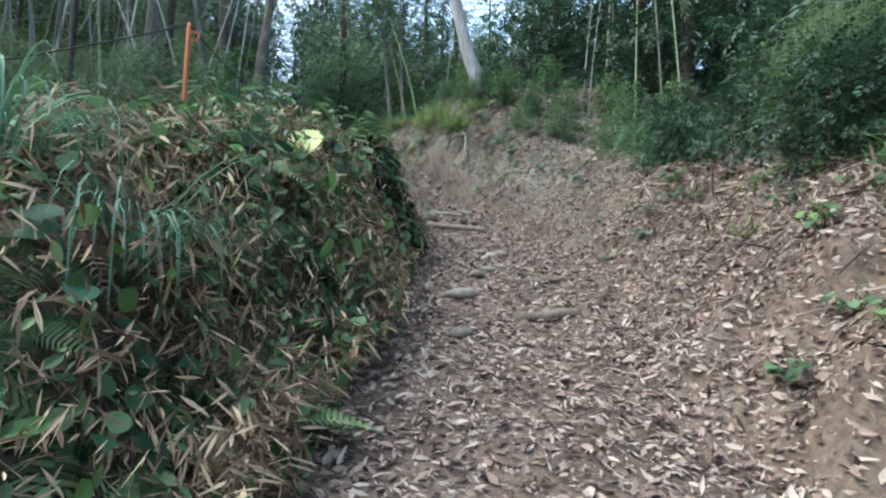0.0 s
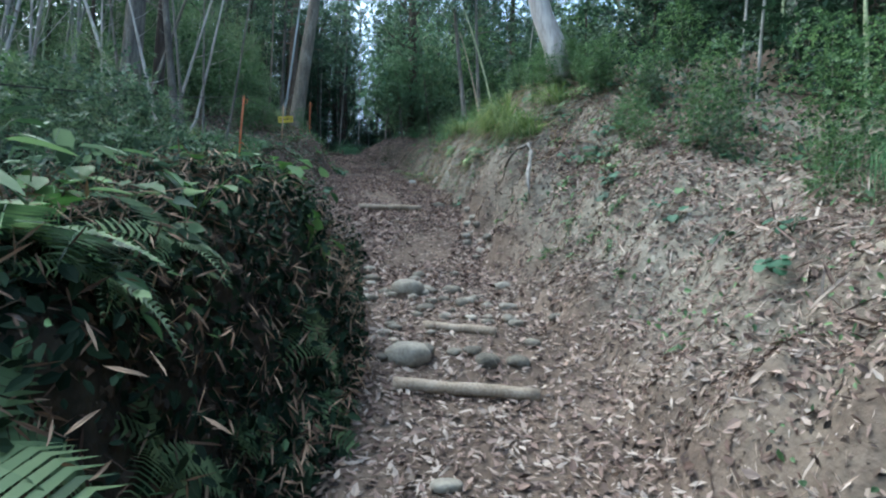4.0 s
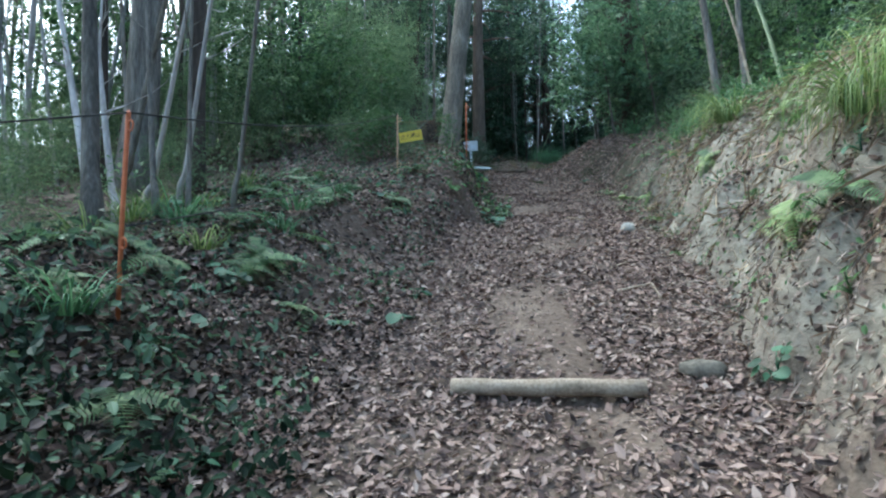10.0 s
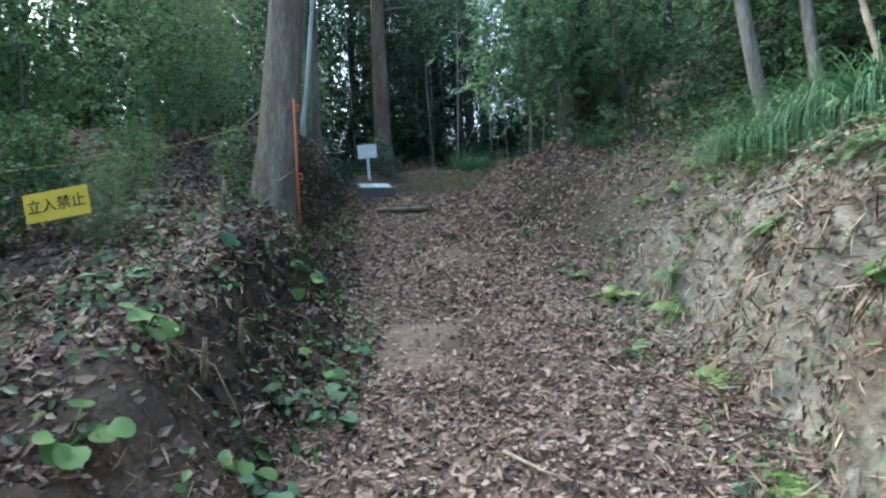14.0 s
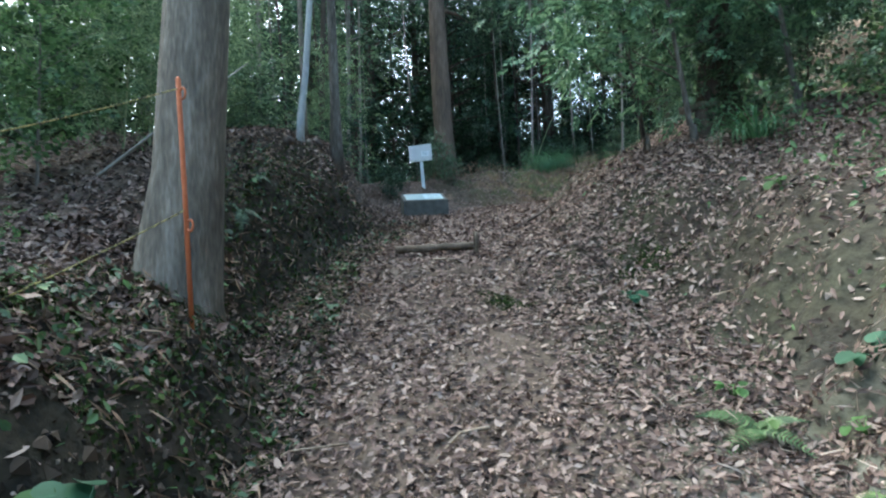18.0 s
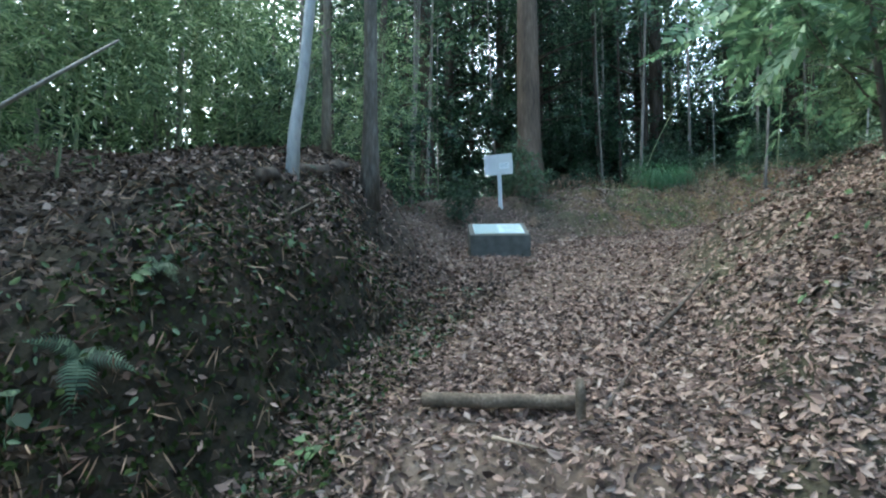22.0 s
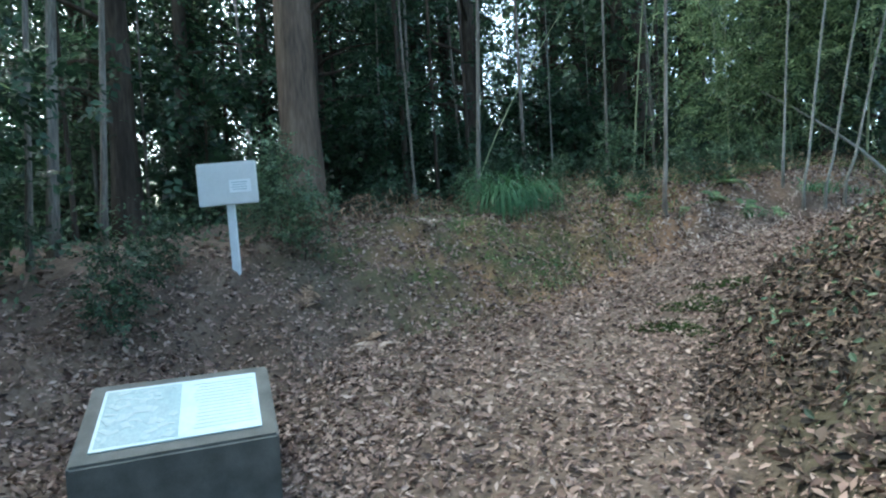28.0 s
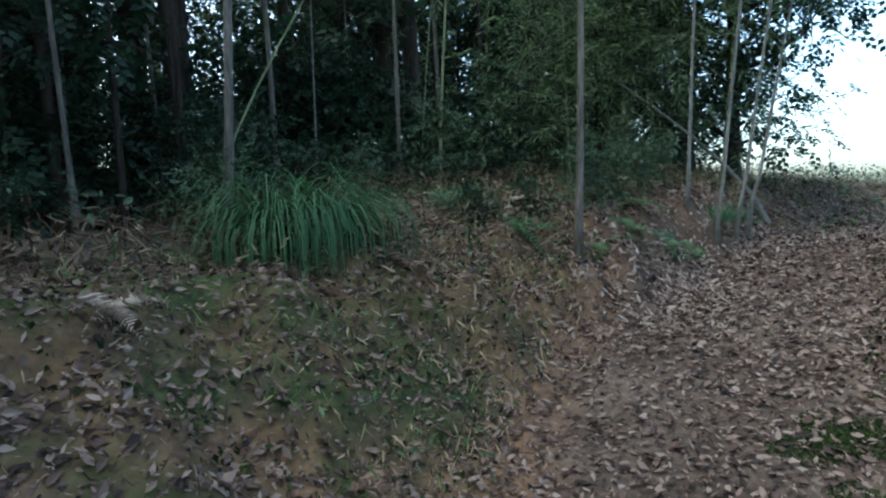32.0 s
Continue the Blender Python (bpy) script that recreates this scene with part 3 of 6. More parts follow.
def slope_normal(x, y):
    z, sx, sy = on_grid(x, y, HEIGHT, SLOPE_X, SLOPE_Y)
    n = np.stack([-sx, -sy, np.ones(len(x))], 1)
    return z, n / np.linalg.norm(n, axis=1)[:, None]


def along_trail(n, y0, y1, d0, d1, power=1.0):
    """Random places beside the trail, from d0 to d1 metres off its middle line, between two northings."""
    ok = np.where((CY > y0) & (CY < y1))[0]
    i = rng.choice(ok, n)
    d = d0 + (d1 - d0) * rng.random(n) ** power
    j = rng.normal(0, 0.08, n)
    return CX[i] + TY[i] * d + TX[i] * j, CY[i] - TX[i] * d + TY[i] * j


def any_way(n):
    a = rng.random(n) * 2 * np.pi
    return np.stack([np.cos(a), np.sin(a), np.zeros(n)], 1)


def flat_on_slope(x, y, lift, tilt):
    """Leaves that lie on the ground, each a little tipped."""
    n = len(x)
    z, nor = slope_normal(x, y)
    nn = nor + rng.normal(0, tilt, (n, 3))
    nn /= np.linalg.norm(nn, axis=1)[:, None]
    a = any_way(n)
    a -= nn * (a * nn).sum(1)[:, None]
    return np.stack([x, y, z + lift], 1), turns(a, nn)


# ---- leaf litter ----
def litter(name, label, n, y0, y1, d0, d1, template, mat, lo, hi, ratio, tilt=0.3, bare=0.0):
    x, y = along_trail(int(1.2 * n), y0, y1, d0, d1)
    n = len(x)
    keep = np.sin(1.9 * x + 1.1 * np.sin(2.1 * y)) * np.sin(1.6 * y + 2.0) + rng.normal(0, 0.5, n) > -1.2 + bare
    x, y = x[keep], y[keep]
    d = on_grid(x, y, OFFSET)[0]
    level = slope_normal(x, y)[1][:, 2] + rng.normal(0, 0.1, len(x)) > 0.54
    worn = (np.abs(d - 0.1 + 0.25 * np.sin(1.3 * y)) < 0.32) & (y > 11) & (y < 23) & (np.sin(2.2 * y + np.sin(x * 3)) + rng.normal(0, 0.35, len(x)) > 0.1) & (rng.random(len(x)) < 0.88)
    x, y = x[level & ~worn], y[level & ~worn]
    shapes = [template] if template is SLIVER else [CURLED, OVAL, TORN, KITE]
    pieces = []
    for k, shape in enumerate(shapes):
        xs, ys = x[k::len(shapes)], y[k::len(shapes)]
        P, R = flat_on_slope(xs, ys, 0.004 + 0.026 * rng.random(len(xs)), tilt)
        ln = 0.84 * (lo + (1.15 * hi - lo) * rng.random(len(xs)) ** 1.9)
        pieces.append(spread(shape, P, R, ln, ln * (ratio + 0.3 * rng.random(len(xs))), ln * (0.2 + 0.8 * rng.random(len(xs)))))
    v, f = joined(pieces)
    return tagged(raw(name, v, f, mat, smooth=False), label, "leaf litter", kind="stuff")


litter("leaf_litter", "pale dry bamboo leaves strewn over the lower path", 60000, -1, 13, -1.0, 3.4, SLIVER, STRAW, 0.03, 0.1, 0.12, 0.3, 0.1)
litter("leaf_litter", "dry brown leaves on the lower path and banks", 30000, -1, 15, -2.8, 4.0, CURLED, LITTER, 0.03, 0.085, 0.36, 0.35)
litter("leaf_litter", "fallen brown and tan leaves covering the path", 120000, 11, 26, -1.6, 1.9, CURLED, LITTER, 0.025, 0.085, 0.3, 0.4, 0.05)
litter("leaf_litter", "pale fallen leaves on top of the undercut bank", 12000, 20.6, 22.9, -4.0, -1.3, CURLED, LITTER, 0.03, 0.1, 0.38, 0.55)
litter("leaf_litter", "fallen leaves on top of the bank under the trees", 9000, 22.5, 26, -4.5, -2.2, CURLED, LITTER, 0.03, 0.085, 0.38, 0.45)
litter("leaf_litter", "fallen leaves on the earth banks beside the path", 32000, 12, 21, -4.5, -1.0, CURLED, LITTER, 0.03, 0.095, 0.38, 0.45)
litter("leaf_litter", "fallen leaves on the slope above the path", 26000, 12, 26, 1.5, 4.2, CURLED, LITTER, 0.025, 0.065, 0.36, 0.4, 0.3)
litter("leaf_litter", "thick carpet of fallen leaves before the stone plinth", 58000, 24, 29, -4.6, 4.2, CURLED, LITTER, 0.025, 0.08, 0.3, 0.4)
litter("leaf_litter", "thick carpet of fallen leaves round the stone plinth", 100000, 29, 39, -4.2, 0.9, CURLED, LITTER, 0.025, 0.08, 0.3, 0.4)
litter("leaf_litter", "thin brown leaves on the shaded slope", 18000, 29, 38, 0.9, 4.2, CURLED, LITTER, 0.025, 0.07, 0.36, 0.4)
# Dark copy of the litter; on the last right slope its colour paints shade.
DARK_LITTER = material("dark_and_shade_leaves", [(0.15, (0.012, 0.009, 0.007)), (0.5, (0.045, 0.03, 0.021)), (0.85, (0.12, 0.085, 0.062))], 5, 90, 0.85, 0.2, 0.004, rand=0.85)
litter("leaf_litter", "leaves and debris darkened for shade on the slope", 34000, 28.5, 37, 0.8, 4.2, CURLED, DARK_LITTER, 0.03, 0.09, 0.36, 0.6)
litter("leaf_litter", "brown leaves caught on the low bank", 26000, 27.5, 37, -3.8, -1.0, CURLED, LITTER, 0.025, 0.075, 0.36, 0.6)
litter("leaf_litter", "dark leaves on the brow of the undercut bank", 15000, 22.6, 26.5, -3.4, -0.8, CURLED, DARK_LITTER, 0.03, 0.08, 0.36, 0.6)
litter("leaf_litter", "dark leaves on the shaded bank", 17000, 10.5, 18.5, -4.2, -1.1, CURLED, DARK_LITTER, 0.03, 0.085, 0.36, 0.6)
litter("leaf_litter", "leaves under the far trees", 16000, 0, 42, -9, -4, CURLED, LITTER, 0.07, 0.14, 0.45, 0.4)


# ---- trees ----
def crown_leaves(blobs, per, template, lo, hi, ratio, droop=-0.3, flat=0.6):
    """Leaves round the ends of the limbs: clumps with gaps between them."""
    P, A = [], []
    for (c, r) in blobs:
        n = max(6, int(per * r * r))
        g = rng.normal(0, 1, (n, 3)) * np.array([1, 1, flat]) * r * 0.5
        P.append(np.asarray(c) + g)
        A.append(g / (np.linalg.norm(g, axis=1)[:, None] + 1e-6) + rng.normal(0, 0.5, (n, 3)) + np.array([0, 0, droop]))
    P, A = np.concatenate(P), np.concatenate(A)
    nor = rng.normal(0, 0.45, (len(P), 3)) + np.array([0, 0, 1.0])
    ln = lo + (hi - lo) * rng.random(len(P))
    return spread(template, P, turns(A, nor), ln, ln * ratio, ln * 0.5)


def limb_path(start, way, length, rise, n=5, wob=0.12):
    p, d = Vector(start), Vector(way).normalized()
    out = [p.copy()]
    for k in range(n):
        d = (d + Vector((rnd.gauss(0, wob), rnd.gauss(0, wob), rnd.gauss(0, wob) + rise))).normalized()
        p = p + d * (length / n)
        out.append(p.copy())
    return out


def tree(label, x, y, h, r, bark, leaf, lean=(0, 0), first=0.4, limbs=10, reach=2.2, clump=0.9, per=14, size=(0.28, 0.5), ratio=1.0, template=SPRAY, rise=0.12, sink=0.15, category="tree", sides=10, droop=-0.3, base=None, flare=1.35, apart=True):
    """A tree of its own: a tapering trunk with roots' flare, limbs, and a crown of leaves round their ends."""
    e = tagged(new("shrub" if category == "shrub" else "tree"), label, category)
    e.location = (x, y, (ground(x, y) if base is None else base) - sink)
    pts, rad = [], []
    steps = 9
    for k in range(steps + 1):
        u = k / steps
        wob = 0.02 * h * math.sin(3.1 * u + x) * u
        pts.append((lean[0] * u * h + wob * 0.6, lean[1] * u * h - wob * 0.4, u * h))
        rad.append(r * (flare if k == 0 else 1.0) * (1 - 0.72 * u))
    pts.insert(1, (lean[0] * 0.03 * h, lean[1] * 0.03 * h, 0.03 * h + 0.25))
    rad.insert(1, r * (1 + (flare - 1) * 0.35))
    part("trunk", tube(bmesh.new(), pts, rad, sides, 0.12, rnd), bark, e)
    blobs, bm = [], bmesh.new()
    for k in range(limbs):
        u = first + (0.98 - first) * (k + rnd.random()) / limbs
        a = rnd.random() * 6.283
        base_pt = Vector((lean[0] * u * h, lean[1] * u * h, u * h))
        ln = reach * (0.55 + 0.7 * rnd.random()) * (1.15 - 0.6 * u)
        path = limb_path(base_pt, (math.cos(a), math.sin(a), 0.35), ln, rise)
        rr = max(0.008, r * 0.3 * (1.1 - 0.7 * u))
        radii = [rr * (1 - 0.85 * i / 5) for i in range(6)]
        if apart:
            part("limb", tube(bmesh.new(), path, radii, 6), bark, e)
        else:
            tube(bm, path, radii, 5)
        for i in (2, 3, 4, 5):
            blobs.append((path[i] + Vector((rnd.gauss(0, 0.2), rnd.gauss(0, 0.2), rnd.gauss(0, 0.15))), clump * (0.5 + 0.6 * rnd.random())))
    if limbs and not apart:
        tagged(part("branchwork", bm, bark, e), kind="stuff")
    if leaf and blobs:
        v, f = crown_leaves(blobs, per, template, size[0], size[1], ratio, droop)
        tagged(raw("crown", v, f, leaf, smooth=False, parent=e), kind="stuff")
    return e


def set_down(e, x, y, turn, scale, sink=0.15):
    c = copy_thing(e, Matrix.Translation((x, y, ground(x, y) - sink)) @ Matrix.Rotation(turn, 4, "Z") @ Matrix.Scale(scale, 4))
    return c


# trees that stand by the path
tree("tall grey-barked tree leaning over the path edge", -7.72, 21.38, 13, 0.235, BARK_TAN, EVERGREEN, (0.09, 0.06), 0.5, 10, 3.0, per=7, sides=18, flare=1.6, sink=0.75)
tree("pale-barked tree leaning on top of the slope", 0.62, 14.1, 9, 0.17, BARK_PALE, EVERGREEN, (-0.27, -0.04), 0.5, 9, 2.4, per=11, sides=14, base=5.9, flare=1.12)
tree("stout straight cedar with red-brown bark", -14.0, 33.0, 15, 0.31, BARK_CEDAR, DEEP, (0.0, 0.0), 0.34, 22, 2.6, per=13, size=(0.35, 0.6), template=NEEDLE, sides=16, rise=-0.08)
tree("thin pale straight trunk", -9.38, 23.85, 9, 0.042, CULM_PALE, BAMBOO_LEAF, (0.08, 0.07), 0.6, 7, 1.4, per=12, sides=8)
tree("pale thin trunk among bamboo", -10.62, 24.97, 9, 0.045, BARK_TAN, BAMBOO_LEAF, (0.0, 0.01), 0.6, 7, 1.4, per=12, sides=8)
tree("dark slender trunk with pale lichen patches", -10.3, 25.28, 9, 0.078, BARK_BROWN, EVERGREEN, (0.015, 0.0), 0.45, 8, 1.8, per=12, sides=10)
tree("reddish slender leaning trunk", -14.3, 28.4, 9, 0.09, BARK_DARK, EVERGREEN, (0.06, 0.03), 0.5, 7, 1.6, per=12)
tree("slender grey tree on the bank", -9.09, 34.05, 8, 0.028, BARK_GREY, EVERGREEN, (0.05, 0.02), 0.45, 8, 1.3, per=15, sides=8)
tree("slender pale birch-like trunk on the bank", -11.6, 33.9, 9, 0.034, BARK_GREY, EVERGREEN, (0.04, 0.0), 0.5, 7, 1.3, per=15, sides=8)
for dx, dy, lx in ((0, 0, 0.12), (0.25, 0.1, 0.16), (-0.2, 0.15, 0.06), (0.5, 0.3, 0.2)):
    tree("thin grey stem leaning towards the clearing", -7.45 + dx, 34.95 + dy, 7, 0.018, CULM_GREY, BAMBOO_LEAF, (lx, 0.02), 0.5, 6, 1.2, per=13, sides=7)
tree("grey trunk with a bent stem behind the bank", -8.0, 15.05, 11, 0.22, BARK_GREY, EVERGREEN, (0.03, 0.02), 0.45, 6, 2.2, per=6, sides=12)
tree("dark grey trunk behind the bank", -7.9, 15.75, 11, 0.13, BARK_DARK, EVERGREEN, (0.03, 0.0), 0.45, 6, 2.2, per=6, sides=12)
tree("dark trunk on the upper bank", -5.45, 27.0, 9, 0.22, BARK_DARK, EVERGREEN, (-0.02, 0.0), 0.3, 14, 2.4, per=17, sides=12)
tree("grey leaning trunk above the sedge", -2.7, 24.3, 9, 0.09, BARK_GREY, EVERGREEN, (-0.1, 0.0), 0.4, 9, 2.0, per=15)
tree("grey leaning trunk above the sedge", -2.2, 24.0, 9, 0.07, BARK_GREY, EVERGREEN, (-0.05, 0.05), 0.4, 9, 2.0, per=15)
SHRUB_LEAF = leafy("pale_evergreen_leaves", (0.045, 0.09, 0.048), (0.1, 0.18, 0.095), (0.19, 0.29, 0.15), trans=0.4)
for x, y, h, lean in ((-6.2, 26.6, 2.8, (-0.1, -0.1)), (-5.5, 25.9, 3.2, (-0.12, 0.0)), (-5.3, 27.4, 3.6, (-0.2, -0.05)), (-4.6, 26.6, 4.2, (-0.1, -0.1))):
    tree("evergreen shrub with pale leafy branches hanging over the path", x, y, h, 0.035, BARK_BROWN, SHRUB_LEAF, lean, 0.22, 16, 1.25, 0.45, 75, (0.18, 0.3), sides=8, rise=0.02, category="shrub")
tree("dark round-crowned tree at the edge of the clearing", -5.75, 37.4, 6, 0.12, BARK_DARK, DEEP, (0.0, 0.0), 0.08, 26, 1.5, per=80, size=(0.18, 0.32), template=FEW, sides=10)
tree("dark evergreen beside the clearing", -7.2, 38.4, 5.5, 0.1, BARK_DARK, EVERGREEN, (-0.02, 0.0), 0.08, 20, 1.6, per=60, size=(0.18, 0.32), template=FEW, sides=10)

tree("forked dark stem leaning back from the bank", -5.5, 13.5, 6, 0.075, BARK_BROWN, None, (-0.2, 0.06), 0.3, 5, 1.8, sides=9)
for dx, dy, lx, h in ((0, 0, -0.22, 4), (0.3, 0.2, -0.12, 5), (0.15, 0.5, 0.1, 4.5), (-0.3, 0.4, 0.16, 4), (0.5, 0.4, -0.05, 5), (-0.7, 0.1, -0.3, 4.5), (0.75, 0.7, 0.06, 5), (-1.1, 0.5, 0.2, 5), (-1.6, 0.9, -0.15, 5.5)):
    tree("thin pale bare stem among the brush", -6.2 + dx, 14.0 + dy, h, 0.018 + 0.006 * h * abs(lx) * 4, BARK_GREY if h > 4.6 else BARK_PALE, None, (1.6 * lx, 0.05), 0.3, 5, 1.0, sides=6, apart=False)

# kinds of woodland tree, set down again and again behind
kinds = [
    tree("tall woodland tree with dark evergreen crown", -16, 12, 12, 0.15, BARK_DARK, EVERGREEN, (0.02, 0.01), 0.2, 16, 2.6, 1.1, 10, (0.4, 0.7), template=FEW, apart=False),
    tree("tall thin woodland tree with grey bark", -14, 19, 13, 0.1, BARK_GREY, EVERGREEN, (0.03, -0.02), 0.25, 15, 2.4, 1.1, 10, (0.4, 0.7), template=FEW, apart=False),
    tree("dark cedar with drooping sprays", -19, 26, 14, 0.2, BARK_DARK, DEEP, (0, 0.01), 0.15, 24, 2.4, 1.1, 10, (0.45, 0.75), 1.0, FEW_NEEDLE, rise=-0.08, apart=False),
    tree("slender grey tree with a thin crown", -15, 30, 11, 0.06, BARK_GREY, EVERGREEN, (0.05, 0.02), 0.35, 12, 1.8, 1.0, 10, (0.35, 0.6), sides=7, template=FEW, apart=False),
]
bushes = [
    tree("evergreen shrub leafy to the ground", -12, 10, 3.6, 0.035, BARK_DARK, EVERGREEN, (0.05, 0), 0.05, 18, 1.5, 0.75, 16, (0.3, 0.5), sides=6, category="shrub", template=FEW, apart=False),
    tree("tall broadleaf shrub with glossy leaves", -12.5, 16, 5.0, 0.04, BARK_GREY, HERB, (0.03, 0.05), 0.08, 22, 1.7, 0.8, 9, (0.3, 0.52), sides=6, category="shrub", template=FEW, apart=False),
    tree("dark evergreen thicket bush", -14, 23, 2.8, 0.04, BARK_DARK, DEEP, (0, 0.05), 0.05, 16, 1.6, 0.8, 16, (0.3, 0.5), sides=6, category="shrub", template=FEW, apart=False),
    tree("light green bamboo thicket", -13, 13, 4.6, 0.02, CULM, BAMBOO_LEAF, (0.08, 0.0), 0.12, 22, 1.3, 0.8, 11, (0.35, 0.55), 1.0, BAMBOO_SPRAY, sides=6, category="shrub", apart=False),
]


def clear_of_view(x, y):
    """Keeps the opening at the end of the path, the sign and the cedar's trunk free."""
    u = min(1.0, max(0.0, (-(x + 8.7) * 5.2 + (y - 26.2) * 6.6) / 70.6))
    if math.hypot(x + 8.7 + 5.2 * u, y - 26.2 - 6.6 * u) < 2.3:
        return False
    a = math.degrees(math.atan2(x + 9.6, y - 28.6))
    return not (y > 29 and 25 < a < 75)


far_places = []


def far_down(e, x, y, turn, scale):
    """Notes a tree of the far wood, which is built as one mass."""
    far_places.append((e, Matrix.Translation((x, y, ground(x, y) - 0.15)) @ Matrix.Rotation(turn, 4, "Z") @ Matrix.Scale(scale, 4)))


def far_wood():
    heaps = {}
    for e, m in far_places:
        R, T = np.array(m.to_3x3()), np.array(m.translation)
        for ch in e.children:
            me = ch.data
            me.calc_loop_triangles()
            v, f = np.empty(3 * len(me.vertices)), np.empty(3 * len(me.loop_triangles), int)
            me.vertices.foreach_get("co", v)
            me.loop_triangles.foreach_get("vertices", f)
            heaps.setdefault(me.materials[0].name, []).append((v.reshape(-1, 3) @ R.T + T, f.reshape(-1, 3)))
    for name, pieces in heaps.items():
        v, f = joined(pieces)
        bark = "bark" in name or "culm" in name
        tagged(raw("far_trunks" if bark else "far_foliage", v, f, bpy.data.materials[name], smooth=bark), "trunks and branches of the far wood" if bark else "evergreen foliage of the far wood", "woods", kind="stuff")


def plant(kind_list, n, y0, y1, d0, d1, lo, hi, gap, down=None):
    placed = []
    xs, ys = along_trail(n * 6, y0, y1, d0, d1)
    for x, y in zip(xs, ys):
        d = lie(x, y)[1][0]
        if abs(d) < min(abs(d0), abs(d1)) or not clear_of_view(x, y) or any((x - a) ** 2 + (y - b) ** 2 < gap * gap for a, b in placed):
            continue
        placed.append((x, y))
        (down or set_down)(kind_list[rnd.randrange(len(kind_list))], x, y, rnd.random() * 6.28, lo + (hi - lo) * rnd.random())
        if len(placed) >= n:
            break


light_kinds = [
    tree("slender tree with thin light green foliage", -10.5, 8, 10, 0.06, BARK_GREY, BAMBOO_LEAF, (0.05, 0.02), 0.35, 11, 2.0, 0.9, 8, (0.3, 0.5), sides=7, template=FEW, apart=False),
    tree("leaning grey tree with airy green foliage", -11, 18, 9, 0.08, BARK_PALE, HERB, (-0.08, 0.04), 0.4, 9, 2.2, 0.9, 8, (0.3, 0.5), sides=7, template=FEW, apart=False),
]
poles = [
    tree("thin straight grey stem with few leaves", -12, 7, 9, 0.034, BARK_GREY, EVERGREEN, (0.03, 0.01), 0.6, 6, 1.0, 0.7, 9, (0.25, 0.4), sides=6, template=FEW, apart=False),
    tree("thin dark stem with few leaves", -12, 21, 10, 0.05, BARK_DARK, EVERGREEN, (-0.02, 0.03), 0.6, 6, 1.2, 0.7, 9, (0.25, 0.4), sides=6, template=FEW, apart=False),
    tree("bare pale stem with crooked dead branches", -9.3, 13.2, 7, 0.04, BARK_PALE, None, (0.14, 0.05), 0.2, 11, 1.5, sides=6, template=FEW, apart=False),
    tree("bare grey leaning stem", -9.6, 15.4, 8, 0.035, CULM_GREY, None, (-0.12, 0.03), 0.3, 8, 1.2, sides=6, template=FEW, apart=False),
]
plant(kinds, 3, -4, 24, -24, -13, 0.8, 1.25, 2.2, far_down)
plant(light_kinds, 11, 0, 23, -13, -6.5, 0.7, 1.1, 1.9)
plant(poles, 34, 0, 25, -9, -5.6, 0.7, 1.2, 0.7)
plant(poles, 40, 0, 25, -17, -9, 0.7, 1.2, 0.7, far_down)
plant(poles[2:], 16, 8, 19, -8.5, -5.2, 0.6, 1.0, 0.7)
plant(kinds, 20, -4, 30, 6.5, 15, 0.7, 1.1, 1.8, far_down)
plant(poles[:2] + poles[3:], 26, -2, 22, 4.6, 10, 0.5, 0.9, 0.9)
plant(kinds[2:], 27, 25, 41, -18, -7.0, 0.8, 1.2, 1.3, far_down)
plant(bushes[:1] + bushes[2:3], 16, 25, 41, -14, -8.0, 0.6, 1.0, 1.2, far_down)
plant(poles[:2], 60, 25.5, 41, -8.5, -4.6, 0.75, 1.25, 0.5)
plant(poles[:2], 80, 25.5, 44, -18, -8.5, 0.75, 1.25, 0.5, far_down)
plant(bushes[3:], 6, -3, 20, -13, -8.0, 0.5, 0.8, 1.5, far_down)
plant(bushes[3:] + bushes[:1], 14, -3, 6, -6, -3.4, 0.4, 0.7, 1.0)
plant(bushes[1:2] + bushes[3:], 22, 19, 29, -11, -4.8, 0.4, 0.9, 1.0)
plant(bushes[3:], 24, 7, 20, -7.5, -4.0, 0.18, 0.36, 0.8)
# Darkest bushes, their leaf colour standing in for the shade of the wood.
plant(bushes[2:3], 46, -3, 14, 4.6, 9, 0.4, 0.9, 1.0)
plant(bushes[:1] + bushes[2:3], 20, 14, 21, 4.8, 10, 0.45, 0.9, 1.1)
plant(bushes[:2], 26, 19, 28, 5.0, 10, 0.4, 0.9, 1.0)
plant(bushes[2:3], 44, 29, 41, -13, -5.0, 0.3, 0.8, 0.9)
for k in range(34):
    x, y = rnd.uniform(-30, -9), rnd.uniform(36, 54)
    if clear_of_view(x, y) and abs(lie(x, y)[1][0]) > 6:
        far_down(kinds[2] if k % 3 == 1 else bushes[2], x, y, rnd.random() * 6, rnd.uniform(0.8, 1.1))
for k in range(16):
    x, y = rnd.uniform(-28, -15), rnd.uniform(28, 44)
    far_down(kinds[2] if k % 3 == 1 else bushes[2], x, y, rnd.random() * 6, rnd.uniform(0.8, 1.1))
for k in range(9):
    set_down(bushes[1 + 2 * (k % 2)], rnd.uniform(-10.5, -7.4), rnd.uniform(16.0, 20.6), rnd.random() * 6, rnd.uniform(0.25, 0.42), 0.05)
# More cedars, added to keep light off the right slope.
plant(kinds[2:3], 20, -2, 15, 5.5, 10, 0.7, 0.95, 1.3, far_down)
for k in range(10):
    far_down(bushes[(0, 1, 3, 3)[k % 4]], -13.5 - 6 * rnd.random(), 20 + 7 * rnd.random(), rnd.random() * 6, rnd.uniform(0.5, 0.8))
